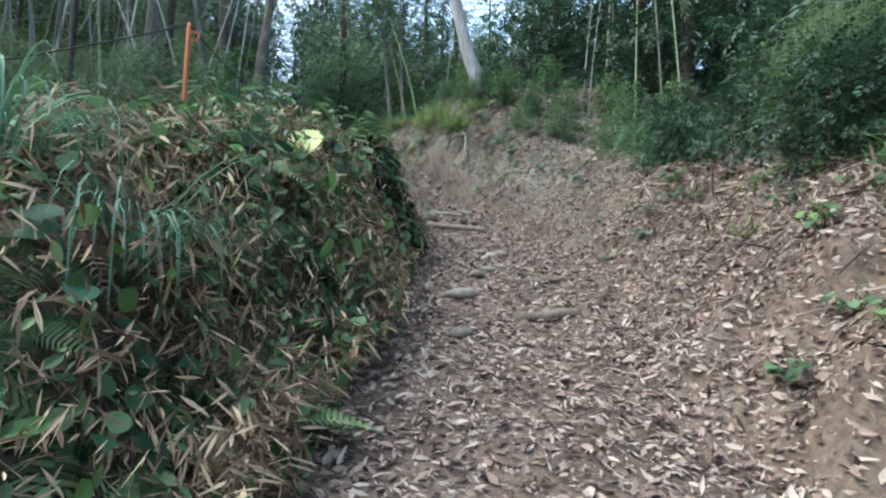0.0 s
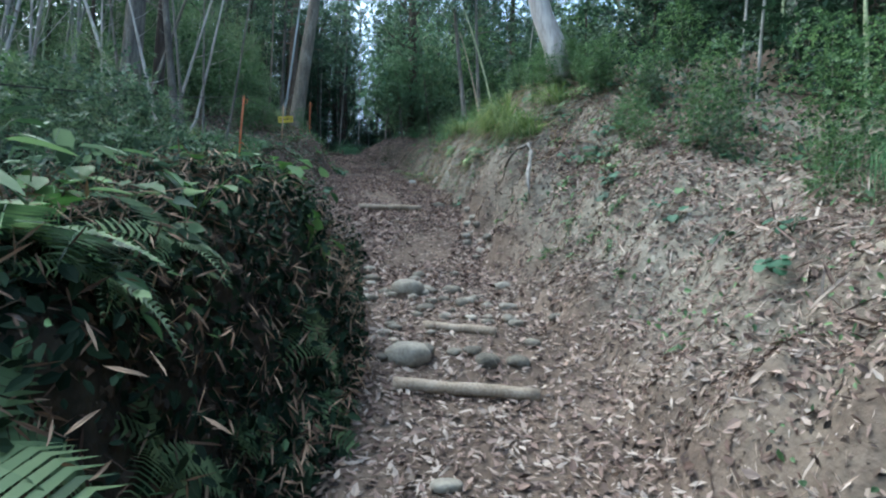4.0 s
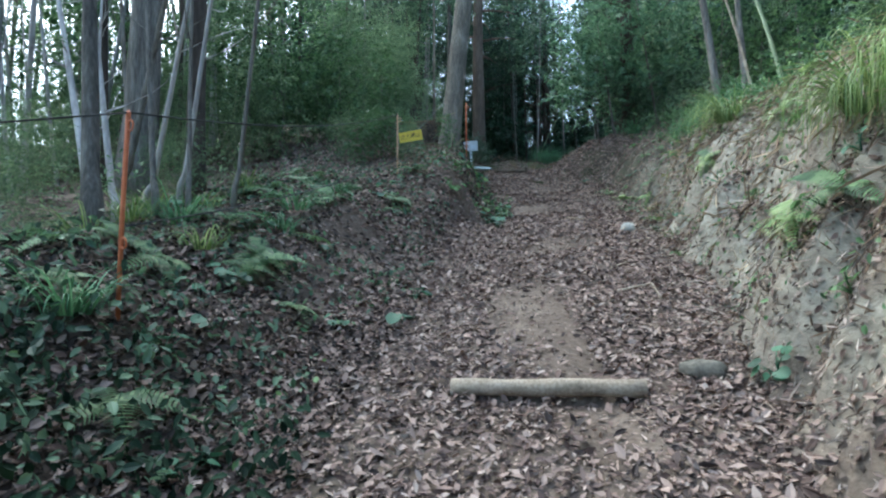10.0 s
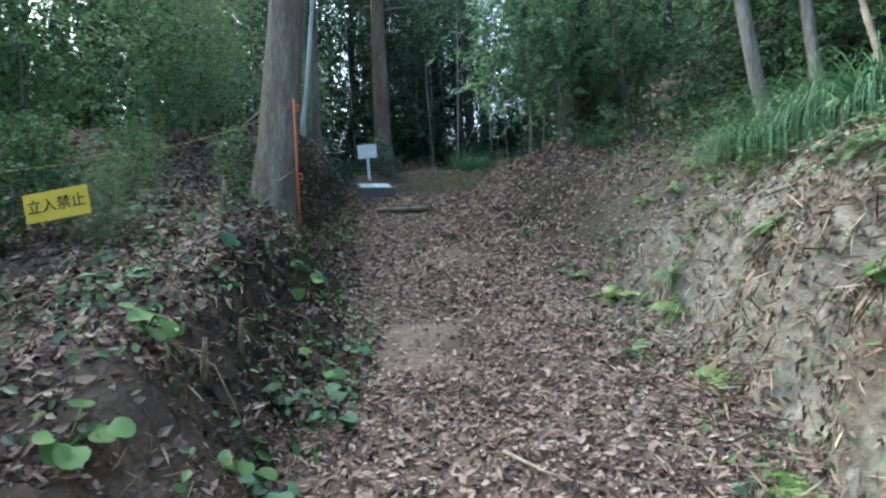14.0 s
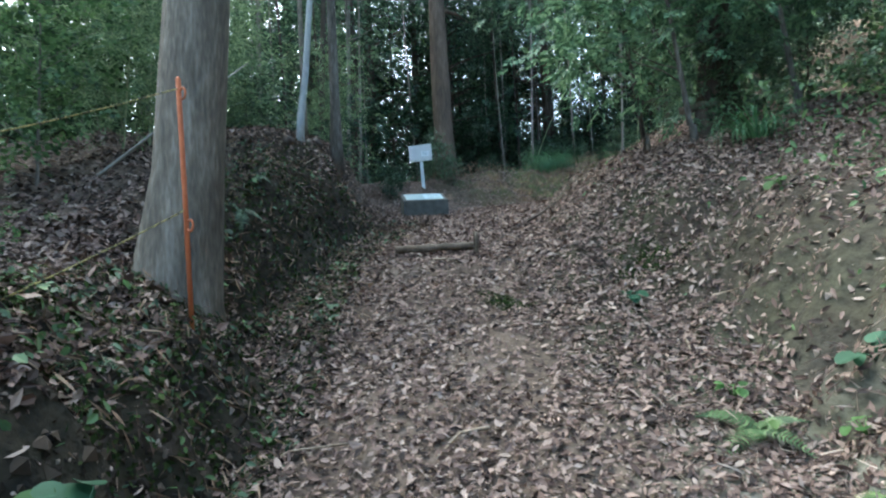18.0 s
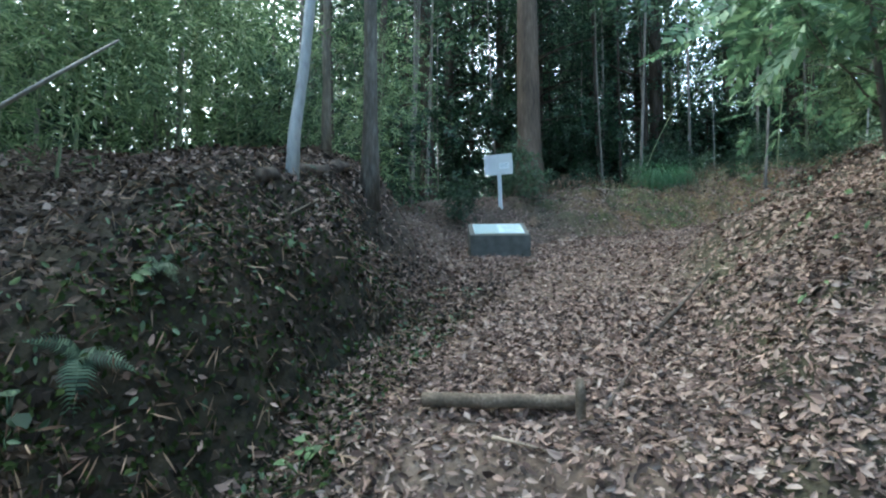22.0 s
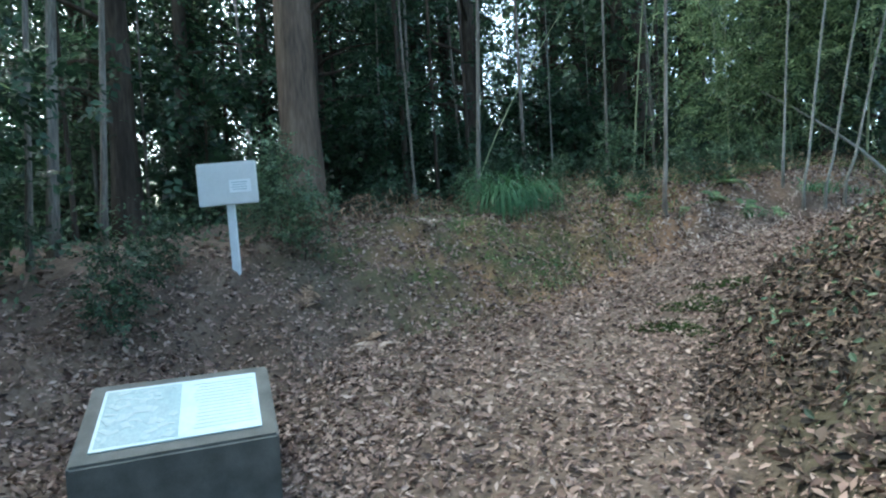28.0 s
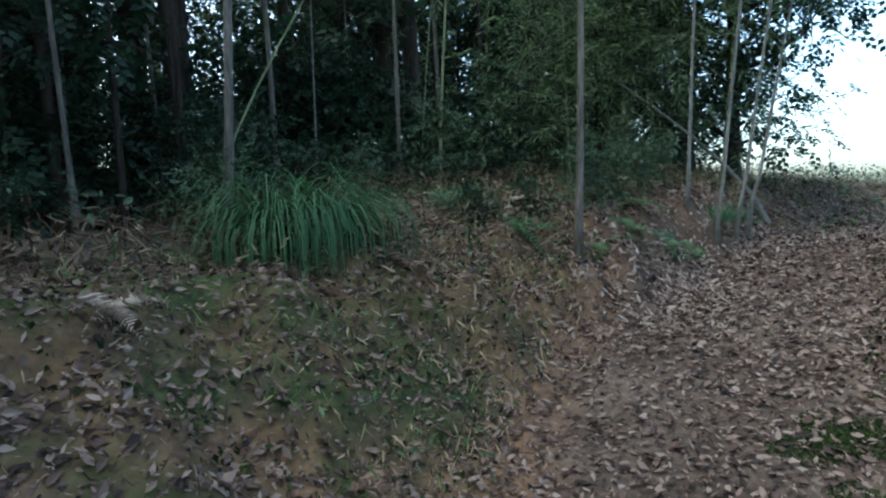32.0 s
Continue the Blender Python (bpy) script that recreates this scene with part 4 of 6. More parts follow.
for x, y, k in ((-5.2, 26.6, 0.5), (-4.6, 27.6, 0.6), (-5.7, 28.4, 0.45), (-3.6, 26.0, 0.6), (-9.4, 21.2, 0.6), (-9.0, 19.6, 0.7), (-10.4, 22.6, 0.9), (-9.7, 22.0, 0.7), (-10.9, 23.6, 0.9), (-11.6, 22.4, 1.1), (-12.4, 24.2, 1.1), (-11.9, 26.6, 0.8)):
    set_down(bushes[3 if x < -9.5 else 1] if x < -8 else bushes[0], x, y, 7 * k + x, 0.7 * k)
far_kinds = kinds[:1] + kinds[2:3]
for k in range(110):
    a = math.radians(rnd.uniform(-160, 22))
    rr = rnd.uniform(16, 36)
    x, y = -9 + rr * math.sin(a), 24 + rr * math.cos(a)
    if clear_of_view(x, y) and abs(lie(x, y)[1][0]) > 5 and not (-160 < math.degrees(a) < -62 and k % 6):
        airy = math.degrees(a) < -62 or (math.degrees(a) < -30 and k % 2)
        far_down(light_kinds[k % 2] if airy else far_kinds[rnd.randrange(2)], x, y, rnd.random() * 6.28, rnd.uniform(0.9, 1.4))
for k in range(46):
    a, rr = math.radians(rnd.uniform(-165, -55)), rnd.uniform(13, 22)
    far_down(bushes[(1, 3, 0)[k % 3]], -9 + rr * math.sin(a), 24 + rr * math.cos(a), rnd.random() * 6.28, rnd.uniform(0.5, 0.85))
for k in range(12):
    far_down(kinds[2] if k % 3 else bushes[2 * (k % 4 // 2)], rnd.uniform(-25, -15.5), rnd.uniform(35.5, 45), rnd.random() * 6.28, rnd.uniform(0.9, 1.3))

far_wood()

# ---- bamboo culms and bare poles ----
def culm(label, x, y, h, r, lean, mat, leaf=None, base=None):
    e = tagged(new("bamboo"), label, "bamboo")
    e.location = (x, y, (ground(x, y) if base is None else base) - 0.1)
    nodes = max(4, int(h / 0.35))
    pts, rad = [], []
    for k in range(nodes + 1):
        u = k / nodes
        p = Vector((lean[0] * h * u ** 1.4, lean[1] * h * u ** 1.4, h * u))
        pts += [p, p + Vector((0, 0, 0.012))]
        rr = r * (1 - 0.7 * u)
        rad += [rr * 1.18, rr]
    part("culm", tube(bmesh.new(), pts, rad, 7), mat, e)
    if leaf:
        blobs = [(Vector((lean[0] * h * u ** 1.4 + rnd.gauss(0, 0.3), lean[1] * h * u ** 1.4 + rnd.gauss(0, 0.3), h * u)), 0.45) for u in (0.5, 0.6, 0.7, 0.78, 0.86, 0.93, 1.0)]
        v, f = crown_leaves(blobs, 16, BAMBOO_SPRAY, 0.3, 0.5, 1.0, -0.4)
        tagged(raw("foliage", v, f, leaf, smooth=False, parent=e), kind="stuff")
    return e


green_culm = culm("green bamboo culm with leafy top", -9, 11, 5.5, 0.022, (0.1, 0.02), CULM, BAMBOO_LEAF)
grey_culm = culm("dry grey bamboo culm", -8.6, 12.4, 4.6, 0.018, (0.12, -0.04), CULM_GREY)
for k in range(44):
    x, y = along_trail(1, 0, 27, -11, -4.8)
    if abs(lie(x, y)[1][0]) > 4:
        set_down(green_culm if rnd.random() < 0.5 else grey_culm, float(x[0]), float(y[0]), rnd.random() * 6.28, rnd.uniform(0.7, 1.35))
for k in range(22):
    x, y = along_trail(1, -1, 19, 3.6, 7)
    set_down(green_culm if rnd.random() < 0.3 else grey_culm, float(x[0]), float(y[0]), rnd.random() * 6.28, rnd.uniform(0.6, 1.1))
for k in range(16):
    x, y = along_trail(1, 31, 40, -9, -4.2)
    if clear_of_view(float(x[0]), float(y[0])):
        set_down(grey_culm if rnd.random() < 0.6 else green_culm, float(x[0]), float(y[0]), rnd.random() * 6.28, rnd.uniform(0.8, 1.3))
culm("green leaning bamboo pole on the slope", -1.44, 22.1, 4.5, 0.035, (-0.28, 0.02), CULM)
culm("dry brown leaning stem on the slope", -1.9, 22.4, 3.4, 0.03, (-0.22, 0.0), WOOD)
for x, y, h in ((-6.4, 36.6, 0.9), (-7.2, 37.6, 0.9), (-6.4, 38.6, 0.9), (-8.2, 36.9, 0.8)):
    set_down(bushes[3], x, y, 9 * x, h)
culm("thin green bamboo leaning through the wood", -12.1, 34.8, 4.6, 0.011, (0.6, 0.05), CULM)
culm("fallen grey pole propped against the stems", -6.0, 36.2, 1.9, 0.03, (-0.9, 0.25), CULM_GREY)

# ---- low plants ----
def tuft(label, x, y, n, length, mat, droop=0.9, width=0.0055, base=None, out=0.14, over=(0, 0)):
    """A clump of long blades that rise, arch over and hang, more to the side named by over."""
    e = tagged(new("sedge"), label, "grass tuft")
    z = ground(x, y) if base is None else base
    pieces = []
    for dr in (droop * 0.6, droop, droop * 1.25):
        m = n // 3
        a = any_way(m)
        P = a * (out * rng.random(m) ** 0.5)[:, None]
        a = a + rng.normal(0, 0.25, (m, 3)) * np.array([1, 1, 0]) + np.array([over[0], over[1], 0])
        up = np.tile([0, 0, 1.0], (m, 1))
        ln = length * (0.5 + 0.75 * rng.random(m))
        pieces.append(spread(blade_template(8, dr, 1.0), P, turns(a, up), ln, width * (0.6 + 0.7 * rng.random(m)), ln * (0.75 + 0.5 * rng.random(m))))
    v, f = joined(pieces)
    v[:, 2] -= 0.02
    tagged(raw("foliage", v, f, mat, smooth=True, parent=e), kind="stuff")
    e.location = (x, y, z)
    return e


def stand(e, x, y, z, share=0.6):
    """Sets a plant on a slope so that it grows partly outward from it."""
    n = slope_normal(np.array([x]), np.array([y]))[1][0]
    up = Vector((n[0] * share, n[1] * share, n[2] * share + 1 - share)).normalized()
    e.matrix_world = Matrix.Translation((x, y, z)) @ Vector((0, 0, 1)).rotation_difference(up).to_matrix().to_4x4()


def fern(label, x, y, n, length, mat=FERN, base=None, lift=-0.01):
    e = tagged(new("fern"), label, "fern")
    stand(e, x, y, (ground(x, y) if base is None else base) + lift)
    a0 = rnd.random() * 6.28
    me = None
    for k in range(n):
        a = a0 + 6.283 * k / n + rnd.uniform(-0.3, 0.3)
        if me is None:
            v, f = FROND
            o = raw("frond", v * length, f, mat, smooth=False, parent=e)
            me = o.data
        else:
            o = new("frond", me)
            o.parent = e
        s = rnd.uniform(0.7, 1.15)
        o.matrix_basis = Matrix.Rotation(a, 4, "Z") @ Matrix.Rotation(rnd.uniform(-0.35, 0.55), 4, "X") @ Matrix.Scale(s, 4)
    return e


def herb(label, x, y, n, height, size, mat, template=HEART, base=None, lift=-0.01):
    """A low plant: thin stalks, each with one broad leaf."""
    e = tagged(new("herb"), label, "plant")
    stand(e, x, y, (ground(x, y) if base is None else base) + lift)
    v, f = template
    leaf_mesh = None
    bm = bmesh.new()
    tops = []
    for k in range(n):
        a, h = rnd.random() * 6.28, height * rnd.uniform(0.4, 1.1)
        top = Vector((math.cos(a) * h * 0.7, math.sin(a) * h * 0.7, h))
        tube(bm, [(0, 0, 0), top * 0.5 + Vector((0, 0, 0.1 * h)), top], [0.004, 0.003, 0.002], 4)
        tops.append((top, a))
    tagged(part("stalk", bm, mat, e), kind="stuff")
    for top, a in tops:
        if leaf_mesh is None:
            o = raw("leaf", v * size, f, mat, smooth=True, parent=e)
            leaf_mesh = o.data
        else:
            o = new("leaf", leaf_mesh)
            o.parent = e
        o.matrix_basis = Matrix.Translation(top) @ Matrix.Rotation(a - 1.57 + rnd.uniform(-0.5, 0.5), 4, "Z") @ Matrix.Rotation(rnd.uniform(-0.5, 0.35), 4, "X") @ Matrix.Scale(rnd.uniform(0.6, 1.2), 4)
    return e


def carpet(name, label, n, y0, y1, d0, d1, template, mat, lo, hi, ratio, lift, tilt, bare=0.0, freq=1.0):
    """Small ground plants that cover a bank."""
    x, y = along_trail(n, y0, y1, d0, d1)
    keep = np.sin(freq * 2.3 * x + 1.3 * np.sin(freq * 1.7 * y)) * np.sin(freq * 1.9 * y + 1.0) + rng.normal(0, 0.4, n) > -0.9 + bare
    x, y = x[keep], y[keep]
    P, R = flat_on_slope(x, y, 0.0, tilt)
    nor = slope_normal(x, y)[1]
    face = nor + rng.normal(0, tilt, (len(x), 3))
    face /= np.linalg.norm(face, axis=1)[:, None]
    hang = rng.normal(0, 0.8, (len(x), 3)) - np.array([0, 0, 0.9])
    R = turns(hang - face * (hang * face).sum(1)[:, None], face)
    P = P + nor * (lift * rng.random(len(x)) ** 1.3)[:, None]
    ln = lo + (hi - lo) * rng.random(len(x))
    v, f = spread(template, P, R, ln, ln * ratio, ln * 0.5)
    return tagged(raw(name, v, f, mat, smooth=False), label, "ground plants", kind="stuff")


# ---- clods and grit ----
CLOD = (np.array([(-0.5, -0.3, 0), (0.4, -0.45, -0.1), (0.55, 0.3, 0), (-0.35, 0.5, -0.1), (0.05, 0.0, 0.45), (0, 0, -0.4)]), np.array([(0, 1, 4), (1, 2, 4), (2, 3, 4), (3, 0, 4)]))
GRIT = material("soil_clods", [(0.2, (0.06, 0.043, 0.032)), (0.5, (0.15, 0.11, 0.084)), (0.85, (0.3, 0.24, 0.19))], 3, 60, 0.95, 0.3, 0.006, rand=0.6)


def clods(label, n, y0, y1, d0, d1, lo, hi, mat=None):
    x, y = along_trail(n, y0, y1, d0, d1)
    P, R = flat_on_slope(x, y, 0.0, 0.5)
    s = lo + (hi - lo) * rng.random(n) ** 3
    v, f = spread(CLOD, P, R, s, s * 0.9, s * 0.8)
    tagged(raw("soil_clods", v, f, mat or GRIT, smooth=False), label, "soil clods", kind="stuff")


clods("crumbs of earth and small stones on the path", 16000, -1, 30, -1.2, 1.6, 0.008, 0.045)
clods("grey gravel and crumbs of earth on the cut slope", 14000, 7, 15, 0.9, 2.8, 0.01, 0.05)
clods("crumbs of earth on the cut slope", 14000, 2, 28, 1.2, 4.0, 0.01, 0.06)
clods("crumbs of earth on the bank", 9000, 8, 34, -3.0, -0.6, 0.01, 0.06)
clods("lumps of pale clay standing out of the cut slope", 5000, 11, 21, 1.2, 3.4, 0.012, 0.05, CLAY)
# Darkened clods carry the shade under the bank in their colour.
clods("lumps of earth darkened for shade on the undercut bank", 12000, 19, 26, -2.2, -0.7, 0.015, 0.09, SHADE_SOIL)
clods("crumbled earth darkened for shade at the foot of the bank", 9000, 5, 12, -1.5, -0.6, 0.015, 0.08, SHADE_SOIL)


carpet("dry_grass", "dry stalks and dead grass on the cut slope", 20000, 4, 22, 1.0, 3.3, SLIVER, DEAD, 0.04, 0.18, 0.05, 0.1, 0.7, 0.5)
carpet("brush", "leafy fringe along the top of the cut slope", 6000, 9, 23, 2.5, 3.9, OVAL, HERB, 0.03, 0.08, 0.55, 0.3, 0.7, 0.35)
carpet("brush", "dark low leaves on the shaded slope", 2600, 29, 35, 0.9, 3.4, OVAL, EVERGREEN, 0.03, 0.08, 0.55, 0.14, 0.7, 0.8, 1.7)
carpet("dead_stalks", "dead stems on the shaded slope", 14000, 29, 36, 0.9, 4.0, SLIVER, BROWN_FROND, 0.03, 0.11, 0.08, 0.14, 0.8, 0.4)
carpet("dry_grass", "upright pale dry bamboo grass on the bank", 4000, 32, 37, -3.4, -1.1, SLIVER, WARM_STRAW, 0.04, 0.13, 0.1, 0.25, 0.9, 0.4)
carpet("grass", "short yellow-green grass on the bank under the trees", 5000, 31.8, 36, -3.6, -1.2, SLIVER, SEDGE_LIGHT, 0.04, 0.12, 0.09, 0.16, 0.9, 0.5, 0.9)
carpet("dead_stalks", "tan dead bamboo grass leaves on the bank", 9000, 31.8, 36, -4.0, -1.2, SLIVER, WARM_STRAW, 0.03, 0.1, 0.12, 0.28, 0.9, 0.2)
carpet("ferns", "low green plants on the mossy bank", 4000, 31.8, 37, -3.4, -1.2, OVAL, HERB, 0.02, 0.07, 0.4, 0.2, 0.7, 0.5)
for k in range(42):
    x, y = along_trail(1, 11.5, 18.5, -4.0, -1.7)
    fern("green fern along the top of the bank", float(x[0]), float(y[0]), rnd.randint(4, 7), rnd.uniform(0.25, 0.45), FERN if k % 3 else HERB, lift=0.06)
for k in range(20):
    x, y = along_trail(1, 11.5, 18, -4.2, -2.2)
    tuft("low arching grass on the bank", float(x[0]), float(y[0]), 90, rnd.uniform(0.35, 0.55), SEDGE_LIGHT if rnd.random() < 0.5 else SEDGE)

carpet("dry_grass", "dry tangled grass and dead fronds on the lower bank", 34000, 0.5, 5.8, -2.8, -0.6, SLIVER, WARM_STRAW, 0.04, 0.12, 0.1, 0.34, 0.9, 0.0)
carpet("herbs", "mixed green herbs on the lower bank", 8500, 0.5, 5.2, -2.8, -0.6, OVAL, FERN, 0.025, 0.08, 0.5, 0.36, 0.6, 0.2, 1.4)
carpet("herbs", "broad pale green leaves over the lower bank", 900, 0.8, 6.5, -2.6, -0.9, HEART, HERB, 0.03, 0.075, 0.9, 0.3, 0.5, 0.2, 1.7)
carpet("herbs", "pale heart-shaped leaves hanging over the lower bank", 420, 1.5, 5.5, -2.0, -0.62, HEART, HERB, 0.05, 0.11, 0.9, 0.42, 0.5, 0.1, 1.7)
carpet("dry_grass", "withered straw-coloured fronds over the lower bank", 6000, 2.2, 5.2, -1.6, -0.6, SLIVER, WARM_STRAW, 0.05, 0.14, 0.12, 0.42, 0.9, 0.2)
carpet("herbs", "bright green seedlings on the lower bank", 900, -2, 6, -2.4, -0.75, OVAL, FRESH, 0.05, 0.11, 0.6, 0.26, 0.5, 0.3)

carpet("bank_ferns", "dark leaves and rootlets hanging from the undercut bank", 2200, 21, 25.6, -2.0, -0.75, OVAL, EVERGREEN, 0.02, 0.06, 0.5, 0.1, 0.8, 0.4)
carpet("dead_stalks", "dead rootlets hanging from the undercut bank", 7000, 18.5, 26, -2.2, -0.6, SLIVER, BROWN_FROND, 0.04, 0.14, 0.07, 0.1, 0.8, 0.2)

plant(bushes[:2], 12, 8.5, 13, -4.4, -2.4, 0.16, 0.3, 0.6)
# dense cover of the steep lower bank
# Near-black ivy begins where the bank falls into shade; the colour paints that shade.
carpet("ivy", "dense ivy in a shade-dark colour hanging over the steep bank", 11000, 5.7, 12, -1.7, -0.62, OVAL, IVY_SHADE, 0.03, 0.09, 0.6, 0.2, 0.8, 0.0)
carpet("ivy", "fresh pointed leaves hanging over the steep bank", 320, 3.6, 5.8, -1.9, -0.7, LONG_LEAF, FRESH, 0.08, 0.16, 0.9, 0.3, 0.7, 0.5)
carpet("ferns", "small ferns and pale fronds over the steep bank", 4200, 3.4, 5.5, -2.0, -0.65, OVAL, FERN, 0.03, 0.08, 0.5, 0.3, 0.7, 0.1)
carpet("ivy", "green leaves hanging over the steep bank", 1000, 3.5, 7, -1.9, -0.65, OVAL, HERB, 0.03, 0.13, 0.6, 0.3, 0.7, 0.45)
carpet("creeper", "ivy and creepers on the bank under the large tree", 900, 18.5, 21.3, -1.7, -0.5, OVAL, HERB, 0.03, 0.07, 0.65, 0.22, 0.7, 0.5, 1.8)
carpet("moss", "dark moss on the undercut bank", 12000, 21, 25.5, -1.9, -0.8, KITE, MOSS, 0.02, 0.05, 0.6, 0.05, 0.6, 0.1)

# the lower bank, left of the path
carpet("ivy", "tangle of small green leaves over the shaded bank", 1600, -1.5, 8, -2.6, -0.75, OVAL, HERB, 0.03, 0.085, 0.6, 0.2, 0.6, 0.55, 1.6)
carpet("ivy", "creeping leaves in a shade-dark colour over the steep bank", 3600, 7, 13, -2.2, -0.7, OVAL, IVY_SHADE, 0.03, 0.08, 0.55, 0.22, 0.7, 0.3)
carpet("dead_stalks", "brown dead stalks and fronds on the bank", 15000, 3.2, 12, -2.4, -0.66, SLIVER, BROWN_FROND, 0.04, 0.13, 0.09, 0.3, 0.8, 0.0)
carpet("brush", "low green brush on top of the bank", 9000, -2, 12, -5.5, -1.7, OVAL, EVERGREEN, 0.03, 0.085, 0.5, 0.45, 0.7, 0.1)
carpet("creeper", "dark creeping leaves among the dead leaves of the bank", 5200, 13.2, 19.5, -4.0, -1.2, OVAL, EVERGREEN, 0.03, 0.075, 0.6, 0.16, 0.6, 0.6, 1.3)
carpet("creeper", "creeping leaves on the bank below the stakes", 1700, 12, 21, -4.2, -1.2, OVAL, HERB, 0.03, 0.07, 0.6, 0.16, 0.6, 0.9, 1.5)
carpet("creeper", "patches of small green leaves on the cut slope", 4200, 6.5, 15.5, 1.2, 3.6, OVAL, HERB, 0.025, 0.06, 0.6, 0.1, 0.6, 1.0, 2.2)
carpet("creeper", "scattered green seedlings on the slope", 900, 8, 28, 1.2, 4.0, OVAL, HERB, 0.03, 0.09, 0.5, 0.12, 0.5, 1.1, 1.5)
# Darker leaf colour on this stretch stands in for the shade of the wood.
carpet("brush", "dark undergrowth along the top of the slope", 9000, 2, 13, 2.7, 6.5, OVAL, DEEP, 0.04, 0.1, 0.5, 0.5, 0.7, 0.3)
carpet("brush", "green undergrowth along the top of the slope", 10000, 13, 27, 2.9, 6.5, OVAL, HERB, 0.04, 0.1, 0.5, 0.6, 0.7, 0.2)
carpet("brush", "green undergrowth behind the rope", 8500, 11, 25, -7.5, -3.6, OVAL, BAMBOO_LEAF, 0.04, 0.09, 0.4, 0.7, 0.7, 0.15)
carpet("brush", "dark undergrowth at the foot of the wood", 15000, 29, 41, -8.5, -4.0, OVAL, EVERGREEN, 0.05, 0.11, 0.5, 0.6, 0.7, 0.15)
carpet("dead_stalks", "dry grass and dead fern on the bank", 9000, 31, 40, -4.2, -1.4, SLIVER, BROWN_FROND, 0.03, 0.12, 0.08, 0.16, 0.8, 0.1)
carpet("moss", "dark green moss low on the shaded slope", 9000, 30.8, 34.5, 0.5, 2.0, KITE, MOSS, 0.02, 0.05, 0.6, 0.04, 0.6, 0.9, 0.9)
carpet("dead_stalks", "rust-brown dead fern under the trees", 12000, 31, 37, -5.4, -3.2, SLIVER, BROWN_FROND, 0.06, 0.2, 0.1, 0.4, 0.8, 0.1)
carpet("moss", "green moss on the bank under the trees", 7000, 31.5, 36, -3.2, -1.3, KITE, MOSS, 0.02, 0.05, 0.6, 0.05, 0.6, 0.5, 0.8)
carpet("dry_grass", "pale dry grass low on the slope", 5000, -2, 9, 1.7, 4.2, SLIVER, STRAW, 0.1, 0.3, 0.06, 0.18, 0.7, 0.3)
carpet("ferns", "small ferns and yellow-green herbs on the slope", 6500, 11, 21, 1.4, 3.4, OVAL, FERN, 0.025, 0.065, 0.5, 0.12, 0.5, 0.45, 1.8)
carpet("dry_grass", "long dry grass hanging down the clay slope", 5000, 11.5, 20, 1.5, 3.2, SLIVER, WARM_STRAW, 0.1, 0.3, 0.035, 0.06, 0.6, 0.4, 1.6)
carpet("dead_stalks", "dry brown stems hanging on the clay slope", 9000, 10, 21, 1.2, 3.4, SLIVER, BROWN_FROND, 0.04, 0.14, 0.07, 0.06, 0.7, 0.4)
carpet("brush", "dark sedge and brush on the shaded bank", 6000, 29, 38, 2.4, 6, SLIVER, EVERGREEN, 0.1, 0.3, 0.09, 0.35, 0.7, 0.2)

for k in range(46):
    x, y = along_trail(1, 0.8, 8, -2.3, -0.75)
    fern("drooping green fern on the earth bank", float(x[0]), float(y[0]), rnd.randint(4, 7), rnd.uniform(0.25, 0.45), lift=0.12)
for k in range(20):
    x, y = along_trail(1, 19, 26, -2.2, -1.0)
    fern("dark fern on the undercut bank", float(x[0]), float(y[0]), rnd.randint(4, 6), rnd.uniform(0.16, 0.28), EVERGREEN)
for k in range(70):
    x, y = along_trail(1, 12, 22, 1.4, 3.2)
    fern("yellow-green fern on the slope", float(x[0]), float(y[0]), rnd.randint(4, 6), rnd.uniform(0.2, 0.36), FERN if k % 2 else SEDGE_LIGHT, lift=0.05)
for k in range(26):
    x, y = along_trail(1, 3.8, 7.5, -2.2, -1.15)
    fern("tall fern arching over the brow of the bank", float(x[0]), float(y[0]), rnd.randint(5, 8), rnd.uniform(0.3, 0.46), (FERN, HERB, EVERGREEN)[k % 3], lift=0.16)
for k in range(14):
    x, y = along_trail(1, 4, 8, -2.4, -1.1)
    herb("upright plant with long broad dark green leaves", float(x[0]), float(y[0]), rnd.randint(6, 9), 0.42, 0.2, (HERB, EVERGREEN)[k % 2], LONG_LEAF, lift=0.1)
for k in range(44):
    x, y = along_trail(1, -0.5, 9, -1.25, -0.72)
    fern("pale green fern hanging from the steep bank", float(x[0]), float(y[0]), rnd.randint(4, 6), rnd.uniform(0.3, 0.55), lift=0.1)
for k in range(22):
    x, y = along_trail(1, 1, 10, -2.4, -0.8)
    herb("low plant with oval green leaves on the bank", float(x[0]), float(y[0]), rnd.randint(4, 8), 0.2, 0.13, FRESH if rnd.random() < 0.4 else HERB, OVAL, lift=0.1)
for k in range(34):
    x, y = along_trail(1, 10.5, 21, -3.6, -0.9)
    herb("butterbur with round blue-green leaves", float(x[0]), float(y[0]), rnd.randint(3, 6), 0.12, 0.1, ROUND_LEAF)
for k in range(22):
    x, y = along_trail(1, 7, 24, 1.3, 3.2)
    herb("round-leaved green plant on bare earth", float(x[0]), float(y[0]), rnd.randint(3, 7), 0.09, 0.09, ROUND_LEAF if rnd.random() < 0.5 else FRESH)

